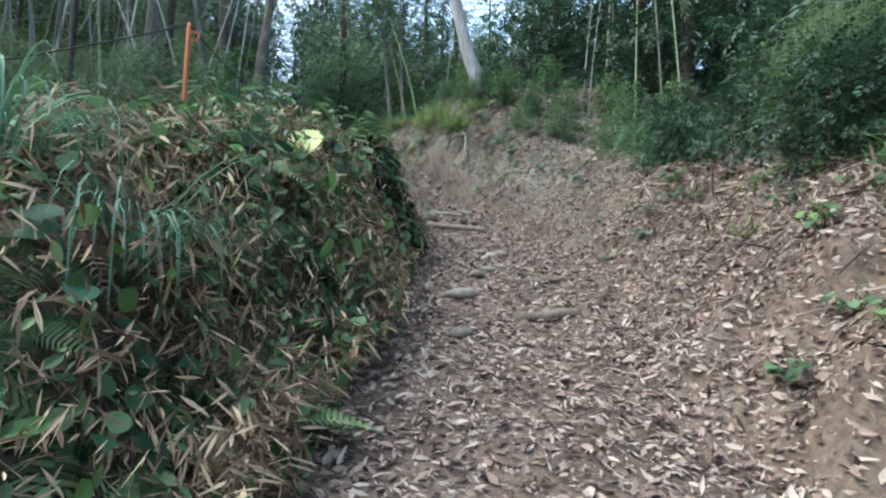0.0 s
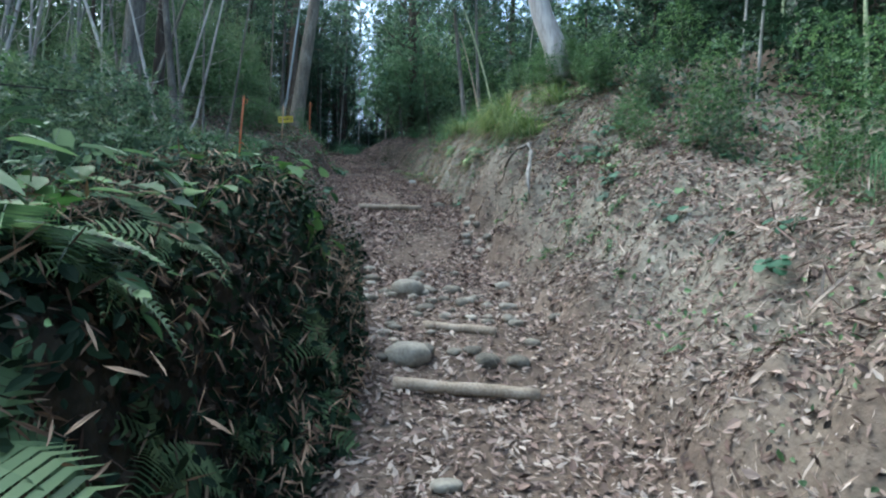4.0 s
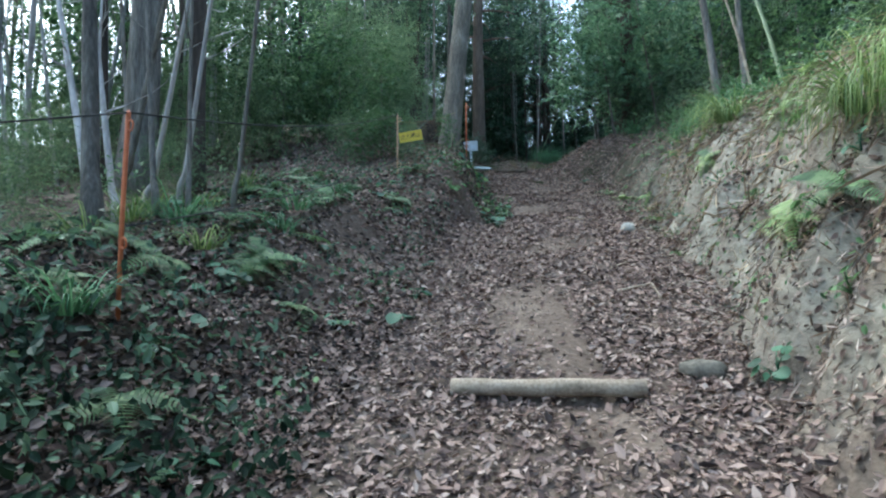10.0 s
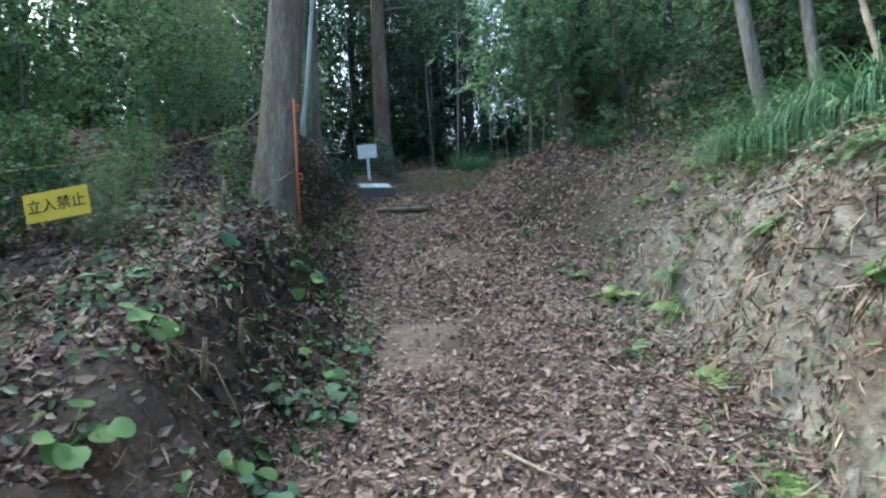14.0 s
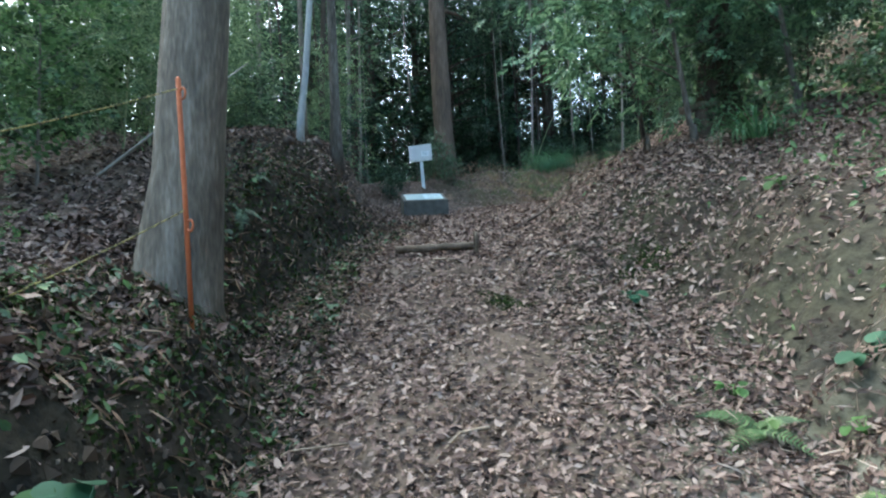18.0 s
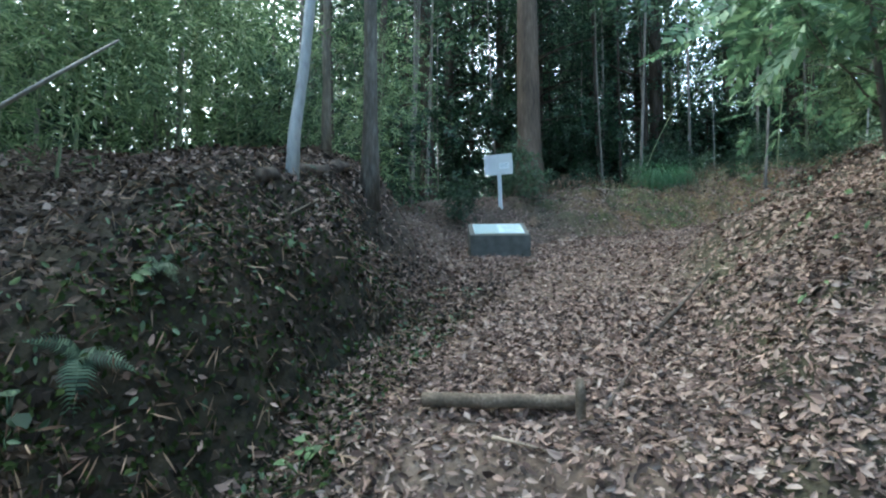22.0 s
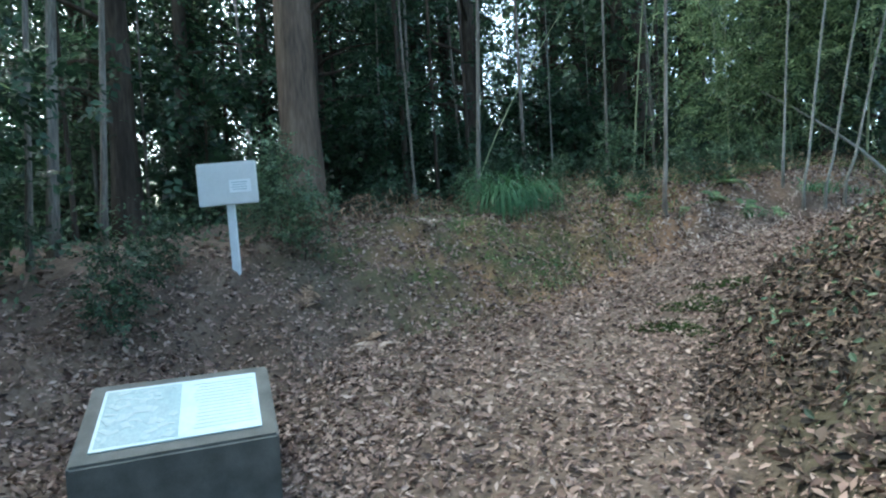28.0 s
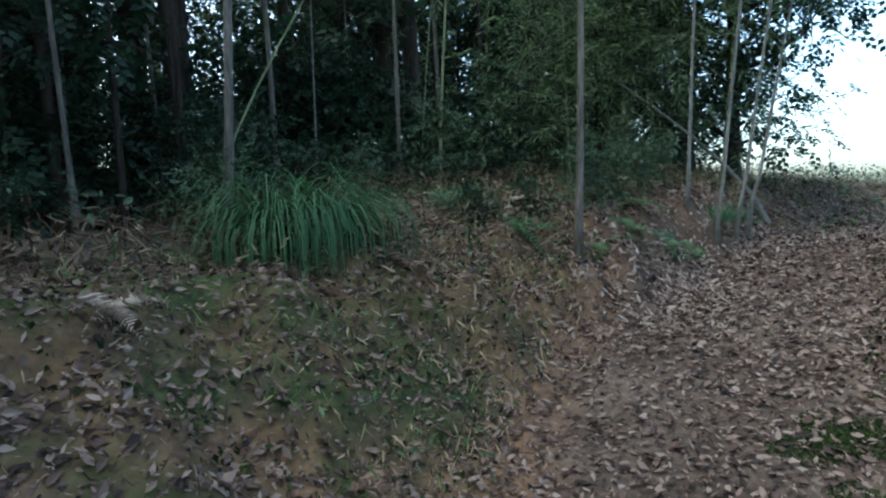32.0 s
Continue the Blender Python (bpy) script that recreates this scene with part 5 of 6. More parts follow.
SEDGE_PLACES = [(0.14, 13.7, 120, 0.5, SEDGE_LIGHT), (0.3, 13.3, 100, 0.5, SEDGE_LIGHT), (-0.2, 14.2, 120, 0.55, SEDGE_LIGHT), (0.6, 13.6, 80, 0.45, SEDGE_LIGHT), (2.95, 7.6, 240, 0.65, SEDGE_DARK), (3.2, 8.2, 220, 0.65, SEDGE_DARK), (-0.92, 2.85, 60, 0.55, SEDGE_PALE), (-1.3, 2.7, 50, 0.5, SEDGE_PALE), (-1.9, 3.3, 60, 0.5, SEDGE), (3.2, 9.4, 260, 0.8, SEDGE), (3.7, 9.6, 240, 0.75, SEDGE), (3.5, 9.0, 200, 0.7, SEDGE), (-0.25, 14.9, 120, 0.6, SEDGE_LIGHT), (-0.6, 15.6, 110, 0.6, SEDGE_LIGHT),
                (0.1, 13.6, 90, 0.5, SEDGE_LIGHT), (-2.35, 22.6, 260, 0.95, SEDGE), (-1.8, 22.3, 240, 0.95, SEDGE), (-2.9, 23.1, 180, 0.75, SEDGE), (-2.1, 22.0, 200, 0.8, SEDGE), (-1.9, 19.4, 120, 0.6, SEDGE_LIGHT), (-4.9, 25.5, 70, 0.5, SEDGE),
                (-11.25, 33.95, 330, 0.85, SEDGE), (-10.95, 34.0, 200, 0.75, SEDGE), (-9.9, 34.9, 80, 0.35, SEDGE), (-6.6, 32.5, 260, 0.5, SEDGE_DARK), (-6.2, 33.2, 240, 0.5, SEDGE_DARK), (-6.4, 31.6, 240, 0.5, SEDGE_DARK), (-5.8, 32.3, 240, 0.5, SEDGE_DARK), (-6.3, 30.8, 200, 0.5, SEDGE_DARK)]
for x, y, n, ln, mat in SEDGE_PLACES:
    i = int(np.argmin((CX - x) ** 2 + (CY - y) ** 2))
    away = Vector((CX[i] - x, CY[i] - y)).normalized() * 0.55
    tuft("arching clump of long green sedge" if mat is not SEDGE_LIGHT else "light green grass clump on the slope", x, y, 2 * n, 1.25 * ln, mat, 1.4, base=ground(x, y) + (0.22 if y < 5 else 0.03), over=(away.x, away.y))
for x, y, k in ((-6.2, 32.3, 0.22), (-5.7, 32.9, 0.26), (-5.6, 31.9, 0.25), (-6.0, 33.6, 0.24), (-5.2, 33.4, 0.3), (-6.1, 31.2, 0.2)):
    set_down(bushes[2], x, y, k * 90, 0.5 * k, 0.03)
for x, y, k in ((2.9, 4.9, 0.26), (3.4, 5.4, 0.3), (3.0, 6.1, 0.24), (3.9, 6.3, 0.35), (3.5, 4.4, 0.25), (2.6, 7.0, 0.2), (4.2, 7.4, 0.4)):
    set_down(bushes[2], x, y, k * 20, 1.3 * k, 0.05)
for k in range(12):
    x, y = along_trail(1, 1, 8, 2.6, 4.5)
    tuft("dwarf bamboo with pointed light leaves", float(x[0]), float(y[0]), 60, 0.5, HERB, 0.8, 0.012)
for x, y, ln in ((3.2, 5.2, 0.55), (3.45, 5.55, 0.6), (3.7, 5.3, 0.6), (3.35, 6.0, 0.5), (3.8, 5.9, 0.6), (2.95, 5.7, 0.4), (3.6, 4.8, 0.5)):
    set_down(bushes[3], x, y, x * 40, 0.48 * ln, 0.03)
for x, y, ln in ((2.72, 7.1, 0.6), (2.9, 7.4, 0.7), (2.55, 7.5, 0.55), (3.1, 7.0, 0.6)):
    tuft("dark green sedge hanging over the edge of the cut slope", x, y, 80, ln, SEDGE, 1.4, over=(-0.16, -0.1))
for x, y, h in ((2.2, 3.6, 0.14), (2.05, 3.2, 0.12), (2.35, 4.1, 0.16), (2.5, 4.6, 0.18), (1.75, 3.4, 0.09), (2.4, 3.3, 0.14), (2.7, 4.2, 0.2), (2.1, 2.7, 0.1)):
    herb("small green weed among dry bamboo leaves", x, y, 9, h, 0.055, HERB)

for x, y, h in ((-0.61, 5.41, 0.90), (-0.80, 5.39, 0.70), (-0.61, 5.47, 0.78), (-0.86, 5.61, 0.65), (-0.77, 4.70, 0.20)):
    herb("upright plant with long glossy green leaves above the bank", x, y, 13, max(0.22, 0.62 * h), 0.17, HERB, LONG_LEAF)
for x, y, k in ((0.5, 13.75, 0.12), (0.75, 13.95, 0.14), (0.25, 14.0, 0.12), (0.95, 13.7, 0.1)):
    set_down(bushes[1], x, y, 30 * k, k, 0.02)

for x, y, k in ((-9.35, 34.45, 0.12), (-8.85, 34.6, 0.15), (-8.4, 35.0, 0.16), (-8.0, 35.4, 0.14), (-9.8, 34.4, 0.12), (-8.6, 34.9, 0.12), (-7.6, 35.8, 0.16)):
    set_down(bushes[0 if k > 0.13 else 2], x, y, 70 * k, k, 0.02)

# the pale yellow leaf that stands out on the bank
yellow = tagged(new("broad_leaf_plant"), "single large pale yellow leaf on a thin stalk", "plant")
yellow.location = (-0.75, 4.26, ground(-0.75, 4.26) - 0.02)
top = 2.0 - yellow.location.z
part("stalk", tube(bmesh.new(), [(0.1, 0.05, 0), (0.05, 0.02, 0.6 * top), (0, 0, top)], [0.006, 0.005, 0.004], 6), HERB, yellow)
leaf = raw("leaf", HEART[0] * 0.24, HEART[1], YELLOW_LEAF, smooth=True, parent=yellow)
leaf.matrix_basis = Matrix.Translation((0, 0, top)) @ Matrix.Rotation(radians(-25), 4, "Z") @ Matrix.Rotation(radians(20), 4, "Y") @ Matrix.Rotation(radians(62), 4, "X")

# ---- stones and logs of the path ----
def stone(label, x, y, sx, sy, sz, turn=0.0, mat=STONE, sink=0.35, seed=0):
    bm = bmesh.new()
    bmesh.ops.create_icosphere(bm, subdivisions=3, radius=1.0)
    for v in bm.verts:
        k = 1 + 0.16 * noise.noise(v.co * 1.3 + Vector((seed * 3.1, seed, 0))) + 0.05 * noise.noise(v.co * 4 + Vector((seed, 0, seed)))
        v.co = Vector((v.co.x * sx, v.co.y * sy, (abs(v.co.z) ** 0.8) * math.copysign(1, v.co.z) * sz)) * k
    o = part("stone", bm, mat, None)
    o.matrix_world = Matrix.Translation((x, y, ground(x, y) + sz * (1 - 2 * sink))) @ Matrix.Rotation(turn, 4, "Z") @ Matrix.Rotation(rnd.uniform(-0.2, 0.2), 4, "X")
    return tagged(o, label, "stone", group="stones on the path")


def log_step(label, a, b, r, mat=WOOD, lift=0.6, post=None):
    e = tagged(new("log_step"), label, "log")
    za, zb = ground(*a), ground(*b)
    e.location = (a[0], a[1], za)
    d = Vector((b[0] - a[0], b[1] - a[1], zb - za))
    n = 7
    part("log", tube(bmesh.new(), [d * (k / n) + Vector((0, 0, r * lift + 0.003 * math.sin(k * 1.7))) for k in range(n + 1)], [r * (0.93 + 0.12 * rnd.random()) for k in range(n + 1)], 12, 0.06, rnd), mat, e)
    if post is not None:
        p = d * post
        part("stake", tube(bmesh.new(), [p + Vector((0.06, -0.05, -0.15)), p + Vector((0.06, -0.05, 0.14)), p + Vector((0.055, -0.05, 0.2))], [0.026, 0.026, 0.02], 10, 0.05, rnd), mat, e)
    return e


log_step("grey weathered log step among stones", (-0.2, 8.78), (0.66, 8.95), 0.04, lift=0.8)
log_step("thin half-buried log among stones", (-0.25, 9.65), (0.3, 9.7), 0.035)
log_step("pale round log step across the path", (-2.56, 14.13), (-1.62, 14.56), 0.048, lift=1.0)
log_step("log step pegged with a short stake", (-7.86, 23.74), (-7.24, 24.22), 0.04, OLD_WOOD, lift=1.6, post=1.0)
log_step("half-buried log step in leaves", (0.66, 4.78), (1.14, 4.9), 0.045, OLD_WOOD, lift=0.1)
log_step("half-buried log step in leaves", (0.72, 5.72), (1.2, 5.86), 0.04, OLD_WOOD, lift=0.1)
log_step("thin pegged branch step in the leaves", (-5.82, 21.38), (-4.8, 21.9), 0.02, OLD_WOOD, lift=0.5)
log_step("thin curved branch below the log step", (-1.92, 12.93), (-1.26, 13.48), 0.016, lift=0.9)

STONES = [(0.3, 8.0), (-0.12, 9.2), (0.06, 9.3), (0.3, 9.25), (0.5, 9.3), (-0.45, 9.55), (-0.15, 9.95), (0.05, 10.0), (0.2, 9.95), (0.42, 9.9), (0.72, 9.95), (-0.35, 10.1), (-0.6, 9.3), (-0.55, 10.4), (-0.3, 10.55),
          (-0.1, 10.4), (0.1, 10.5), (0.3, 10.4), (-0.8, 10.7), (-0.55, 10.85), (-0.3, 10.9), (-0.05, 10.75), (-0.95, 10.2), (-1.3, 11.3), (-1.55, 11.1), (-1.15, 11.0), (-0.4, 11.5), (-0.75, 11.3), (0.15, 11.2)]
for k, (x, y) in enumerate(STONES):
    s = rnd.uniform(0.055, 0.1)
    stone("rounded grey-buff river stone set in the path", x, y, s, s * rnd.uniform(0.65, 0.95), s * rnd.uniform(0.4, 0.6), rnd.random() * 6.28, seed=k, sink=0.3)
for k in range(34):
    s = rnd.uniform(0.035, 0.075)
    stone("small buff river stone wedged in the path", *(float(q[0]) for q in along_trail(1, 9.0, 11.2, -0.6, 0.6)), s, s * rnd.uniform(0.65, 0.95), s * rnd.uniform(0.45, 0.65), rnd.random() * 6.28, seed=100 + k, sink=0.3)
stone("large mossy yellow-grey boulder beside a log step", -0.2, 9.08, 0.15, 0.11, 0.09, 0.3, seed=41, sink=0.25)
stone("large smooth round stone", -0.66, 10.62, 0.15, 0.12, 0.09, 0.5, seed=42, sink=0.2)
stone("flat grey stone on the path", 0.3, 5.35, 0.13, 0.11, 0.05, 0.4, seed=43, sink=0.2)
for k, (x, y) in enumerate([(0.55, 6.2), (0.42, 6.9), (0.62, 7.0), (0.72, 7.15), (0.5, 7.2), (0.45, 6.05), (0.3, 4.5)]):
    stone("small flat stone in the leaves", x, y, 0.085, 0.07, 0.04, k, seed=60 + k, sink=0.25)
stone("pale rounded stone lying in leaves", -3.03, 18.85, 0.1, 0.085, 0.08, 0.2, PALE_STONE, seed=50, sink=0.2)
stone("grey stone beside the log step", -1.4, 14.85, 0.12, 0.09, 0.07, 0.2, seed=51)


def moss_patch(x, y, r):
    n = int(26000 * r * r)
    a, q = rng.random(n) * 6.283, r * rng.random(n) ** 0.75
    q = q * (1 + 0.3 * np.sin(3 * a + x) + 0.2 * np.sin(5 * a))
    xs, ys = x + q * np.cos(a), y + 0.6 * q * np.sin(a)
    P, R = flat_on_slope(xs, ys, 0.012 + 0.012 * rng.random(n), 0.35)
    v, f = spread(KITE, P, R, 0.014 + 0.01 * rng.random(n), 0.012, 0.006)
    tagged(raw("moss_patch", v, f, MOSS, smooth=False), "low patch of green moss on the path", "moss", kind="stuff")


for x, y, r in ((-6.45, 23.4, 0.2), (-8.93, 31.17, 0.3), (-8.72, 31.75, 0.32), (-8.5, 32.25, 0.28), (-5.6, 24.3, 0.3), (-10.0, 27.5, 0.15)):
    moss_patch(x, y, r)


# ---- roots, sticks, stump ----
def stick(label, pts, r, mat, name="branch", category="branch"):
    e = bmesh.new()
    n = len(pts)
    o = part(name, tube(e, pts, [r * (1 - 0.6 * k / (n - 1)) for k in range(n)], 7, 0.15, rnd), mat)
    return tagged(o, label, category)


def on_ground(x, y, up=0.03):
    return (x, y, ground(x, y) + up)


root = tagged(new("root"), "bleached pale root hanging from the cut bank", "root")
part("stem", tube(bmesh.new(), [(0.27, 12.85, 4.38), (0.31, 12.46, 4.38), (0.34, 12.33, 4.25), (0.345, 12.17, 4.1), (0.335, 12.0, 3.93), (0.35, 11.82, 3.78), (0.38, 11.77, 3.62)], [0.026, 0.032, 0.028, 0.022, 0.026, 0.02, 0.012], 8, 0.22, rnd), DRIFTWOOD, root)
part("side_root", tube(bmesh.new(), [(0.31, 12.46, 4.38), (0.16, 12.6, 4.36), (0.04, 12.85, 4.32), (-0.08, 13.1, 4.2)], [0.022, 0.018, 0.016, 0.01], 7, 0.18, rnd), BARK_GREY, root)
for k in range(34):
    x, y = along_trail(1, 9.8, 14.5, 1.05, 2.7)
    herb("clump of broad green leaves on the cut slope", float(x[0]), float(y[0]), rnd.randint(5, 10), 0.1, 0.075, (ROUND_LEAF, HERB, HERB)[k % 3], HEART if k % 2 else OVAL, lift=0.03)
for k in range(16):
    x, y = along_trail(1, 9, 15, 2.0, 2.9)
    set_down(bushes[k % 2], float(x[0]), float(y[0]), rnd.random() * 6, rnd.uniform(0.08, 0.16), 0.02)
for k in range(18):
    x, y = along_trail(1, 18.3, 21.2, -1.4, -0.5)
    herb("trailing vine with heart-shaped leaves", float(x[0]), float(y[0]), rnd.randint(4, 8), 0.14, 0.1, ROUND_LEAF if k % 3 else FRESH, HEART, lift=0.03)
for k in range(9):
    set_down(bushes[1 + 2 * (k % 2)], rnd.uniform(-7.9, -6.7), rnd.uniform(18.2, 20.2), rnd.random() * 6, rnd.uniform(0.12, 0.2), 0.03)
for k in range(18):
    x, y = along_trail(1, 29, 36.5, -4.4, -3.2)
    set_down(bushes[2 * (k % 2)], float(x[0]), float(y[0]), rnd.random() * 6, rnd.uniform(0.16, 0.3), 0.03)
for k in range(16):
    x, y = along_trail(1, 33, 38, -2.4, -1.3)
    fern("dark green fern at the foot of the bank", float(x[0]), float(y[0]), rnd.randint(5, 7), rnd.uniform(0.25, 0.4), HERB, lift=0.02)
for k in range(24):
    x, y = along_trail(1, 32, 36, 1.5, 3.6)
    fern("dead fern on the shaded slope" if k % 3 else "dark fern on the shaded slope", float(x[0]), float(y[0]), rnd.randint(4, 7), rnd.uniform(0.18, 0.32), BROWN_FROND if k % 3 else EVERGREEN, lift=0.02)
for k in range(18):
    x, y = along_trail(1, 30, 36, -3.2, -1.3)
    fern("withered bamboo grass and dead fern on the bank", float(x[0]), float(y[0]), rnd.randint(4, 7), rnd.uniform(0.18, 0.34), DEAD if k % 2 else BROWN_FROND, lift=0.02)
for k in range(30):
    x, y = 0.35 + rnd.uniform(-0.3, 1.3), 12.75 + rnd.uniform(-0.3, 0.3)
    z = ground(x, y)
    stick("thin pale rootlet hanging from the bank", [(x, y, z), (x - 0.06, y - 0.1, z - 0.05), (x - 0.1 + rnd.uniform(-0.05, 0.05), y - 0.16, z - rnd.uniform(0.1, 0.3))], 0.006, BARK_GREY, "rootlet", "root")
stick("dark stick lying across the leaf slope", [on_ground(-7.33, 25.14, 0.03), on_ground(-7.4, 25.9, 0.09), on_ground(-7.46, 26.7, 0.08)], 0.02, BARK_DARK)
stick("broken stick in the leaves", [on_ground(-7.12, 24.3), on_ground(-7.2, 24.75, 0.05)], 0.016, BARK_DARK)
stick("dark branch on the far path", [on_ground(-5.9, 34.6), on_ground(-5.3, 34.9, 0.05), on_ground(-4.9, 35.0)], 0.04, BARK_DARK)
stick("dry reed lying on the path", [on_ground(1.1, 2.6), on_ground(1.6, 2.1), on_ground(2.0, 1.4)], 0.008, STRAW)
stick("dry reed lying on the path", [on_ground(1.0, 2.2), on_ground(1.5, 1.8), on_ground(1.9, 1.2)], 0.008, STRAW)
stick("thin bent twig on the path", [on_ground(-2.2, 15.9), on_ground(-2.0, 16.1, 0.06), on_ground(-1.85, 15.8)], 0.012, WOOD)
for k in range(30):
    x, y = along_trail(1, -1.2, 8, -2.4, -0.75)
    fern("dead brown fern hanging on the bank", float(x[0]), float(y[0]), rnd.randint(4, 7), rnd.uniform(0.2, 0.42), BROWN_FROND, lift=0.08)
for k in range(44):
    x, y = along_trail(1, 1.0, 5.2, -2.3, -0.72)
    herb("seedling with broad pale green leaves", float(x[0]), float(y[0]), rnd.randint(3, 6), 0.2, 0.12, FRESH if rnd.random() < 0.5 else ROUND_LEAF, OVAL if rnd.random() < 0.6 else HEART, lift=0.12)
for k in range(28):
    x, y = along_trail(1, 5.5, 14, 1.5 + 0.3 * (k % 2), 3.0)
    herb("clump of round green leaves on the cut slope", float(x[0]), float(y[0]), rnd.randint(5, 10), 0.1, 0.075, ROUND_LEAF if rnd.random() < 0.6 else HERB, HEART, lift=0.02)
for x, y, k in ((1.7, 12.6, 0.16), (2.4, 11.6, 0.2), (2.9, 10.6, 0.24), (1.9, 11.0, 0.12), (3.0, 9.8, 0.22), (1.3, 13.4, 0.16), (2.2, 12.9, 0.22), (3.3, 8.6, 0.2), (2.6, 8.2, 0.12), (0.7, 15.0, 0.14), (0.2, 15.9, 0.16), (-0.4, 17.4, 0.16)):
    set_down(bushes[1], x, y, k * 40, k, 0.03)
for k in range(16):
    x, y = along_trail(1, 11.8, 13.2, 0.7, 0.95)
    s = rnd.uniform(0.04, 0.085)
    stone("rounded buff stone at the foot of the cut slope", float(x[0]), float(y[0]), s, s * 0.8, s * 0.65, k, seed=200 + k, sink=0.25)
for k in range(26):
    x, y = along_trail(1, 12, 34, -1.6, 2.4)
    a, ln = rnd.random() * 6.28, rnd.uniform(0.2, 0.6)
    x, y = float(x[0]), float(y[0])
    stick("thin dry twig lying in the leaves", [on_ground(x, y), on_ground(x + 0.5 * ln * math.cos(a), y + 0.5 * ln * math.sin(a), 0.04), on_ground(x + ln * math.cos(a + 0.2), y + ln * math.sin(a + 0.2), 0.02)], rnd.uniform(0.005, 0.012), WOOD, "twig", "twig")

stump = tagged(new("tree_stump"), "old rotten tree stump with a cut log on the bank", "stump")
stump.location = (-5.55, 26.65, ground(-5.55, 26.65) - 0.1)
part("stump", tube(bmesh.new(), [(0, 0, 0), (0.0, 0, 0.2), (0.02, 0, 0.36), (0.0, 0.03, 0.42)], [0.2, 0.15, 0.12, 0.1], 14, 0.25, rnd), BARK_DARK, stump)
part("log", tube(bmesh.new(), [(-0.25, -0.1, 0.44), (0.0, -0.05, 0.47), (0.2, 0.05, 0.46)], [0.045, 0.05, 0.04], 10, 0.1, rnd), OLD_WOOD, stump)

stick("long cut bamboo pole slanting out of the undergrowth", [(-8.33, 21.23, 7.66), (-8.29, 22.11, 8.45), (-8.27, 22.43, 8.73)], 0.013, CULM_GREY, "pole", "pole")

rail = tagged(new("fallen_log"), "dark rotten log lying on top of the bank", "log")
rail.location = (-9.95, 24.5, ground(-9.95, 24.5))
course = [Vector((-9.23, 23.55, 0)).lerp(Vector((-10.55, 25.22, 0)), k / 12) for k in range(13)]
lie_of_log = np.convolve(np.pad([ground(p.x, p.y) for p in course], 3, mode="edge"), np.ones(7) / 7, "valid")
part("log", tube(bmesh.new(), [(p.x + 9.95, p.y - 24.5, z - rail.location.z + 0.045 + 0.012 * math.sin(5 * k)) for k, (p, z) in enumerate(zip(course, lie_of_log))], [0.05 + 0.014 * math.sin(2.3 * k) + 0.008 * math.sin(5.1 * k) for k in range(13)], 12, 0.34, rnd), BARK_DARK, rail)


# ---- orange stakes, ropes and the keep-out sign ----
def stake(label, x, y, h, lean=(0, 0), mat=ORANGE, r=0.013, base=None, clips=True):
    e = tagged(new("marker_stake"), label, "stake", group="stakes along the rope")
    z = ground(x, y) if base is None else base
    e.location = (x, y, z)
    part("rod", tube(bmesh.new(), [(0, 0, -0.3), (lean[0] * 0.5 * h, lean[1] * 0.5 * h, h * 0.5), (lean[0] * h, lean[1] * h, h), (lean[0] * h, lean[1] * h, h + 0.012)], [r, r, r, r * 0.5], 8), mat, e)
    for u in ((0.93, 0.35) if clips else ()):
        bm = bmesh.new()
        for k in range(12):
            a0, a1 = 6.283 * k / 12, 6.283 * (k + 1) / 12
            tube(bm, [(0.035 + 0.03 * math.cos(a0), 0, 0.03 * math.sin(a0)), (0.035 + 0.03 * math.cos(a1), 0, 0.03 * math.sin(a1))], [0.006, 0.006], 5)
        o = part("rope_eye", bm, mat, e)
        o.location = (lean[0] * h * u, lean[1] * h * u, h * u)
    return Vector((x + lean[0] * h, y + lean[1] * h, z + h))


def cable(label, a, b, sag, r=0.006, mat=ROPE):
    a, b = Vector(a), Vector(b)
    pts = [a.lerp(b, k / 10) - Vector((0, 0, sag * 4 * (k / 10) * (1 - k / 10))) for k in range(11)]
    return tagged(part("rope", tube(bmesh.new(), pts, [r] * 11, 6), mat), label, "rope")


S0 = stake("thin orange stake on the fern bank", -1.42, 4.15, 1.05, (0.02, 0.0), base=1.72)
S1 = stake("orange stake with rope eyes on the bank", -4.1, 13.05, 1.15, (0.04, 0.02))
S2 = stake("pale faded orange stake with rope eyes", -6.05, 17.82, 1.15, (0.01, 0.0), PALE_ORANGE, base=5.68)
S3 = stake("bright orange stake beside the large tree", -6.98, 21.12, 1.2, (0.01, -0.02), base=6.78)
cable("dark rope strung between stakes", S0, (-6.0, 5.5, S0.z + 0.1), 0.1)
cable("dark rope strung between stakes", S0, S1, 0.15)
cable("dark rope strung between stakes", S1, S2, 0.12)
cable("lower dark rope between stakes", S1 - Vector((0, 0, 0.65)), S2 - Vector((0, 0, 0.65)), 0.1)
cable("yellow and black rope tied to the tree", S2 - Vector((0, 0, 0.1)), S3 - Vector((0, 0, 0.05)), 0.12, 0.004, YELLOW_ROPE)
cable("lower yellow and black rope", S2 - Vector((0, 0, 0.75)), S3 - Vector((0, 0, 0.7)), 0.1, 0.004, YELLOW_ROPE)
for x, y, h in ((-5.3, 18.6, 0.2), (-5.5, 19.0, 0.22), (-6.3, 19.6, 0.35)):
    stick("short weathered wooden peg", [(x, y, ground(x, y) - 0.1), (x + 0.02, y, ground(x, y) + h)], 0.028, OLD_WOOD, "peg", "peg")


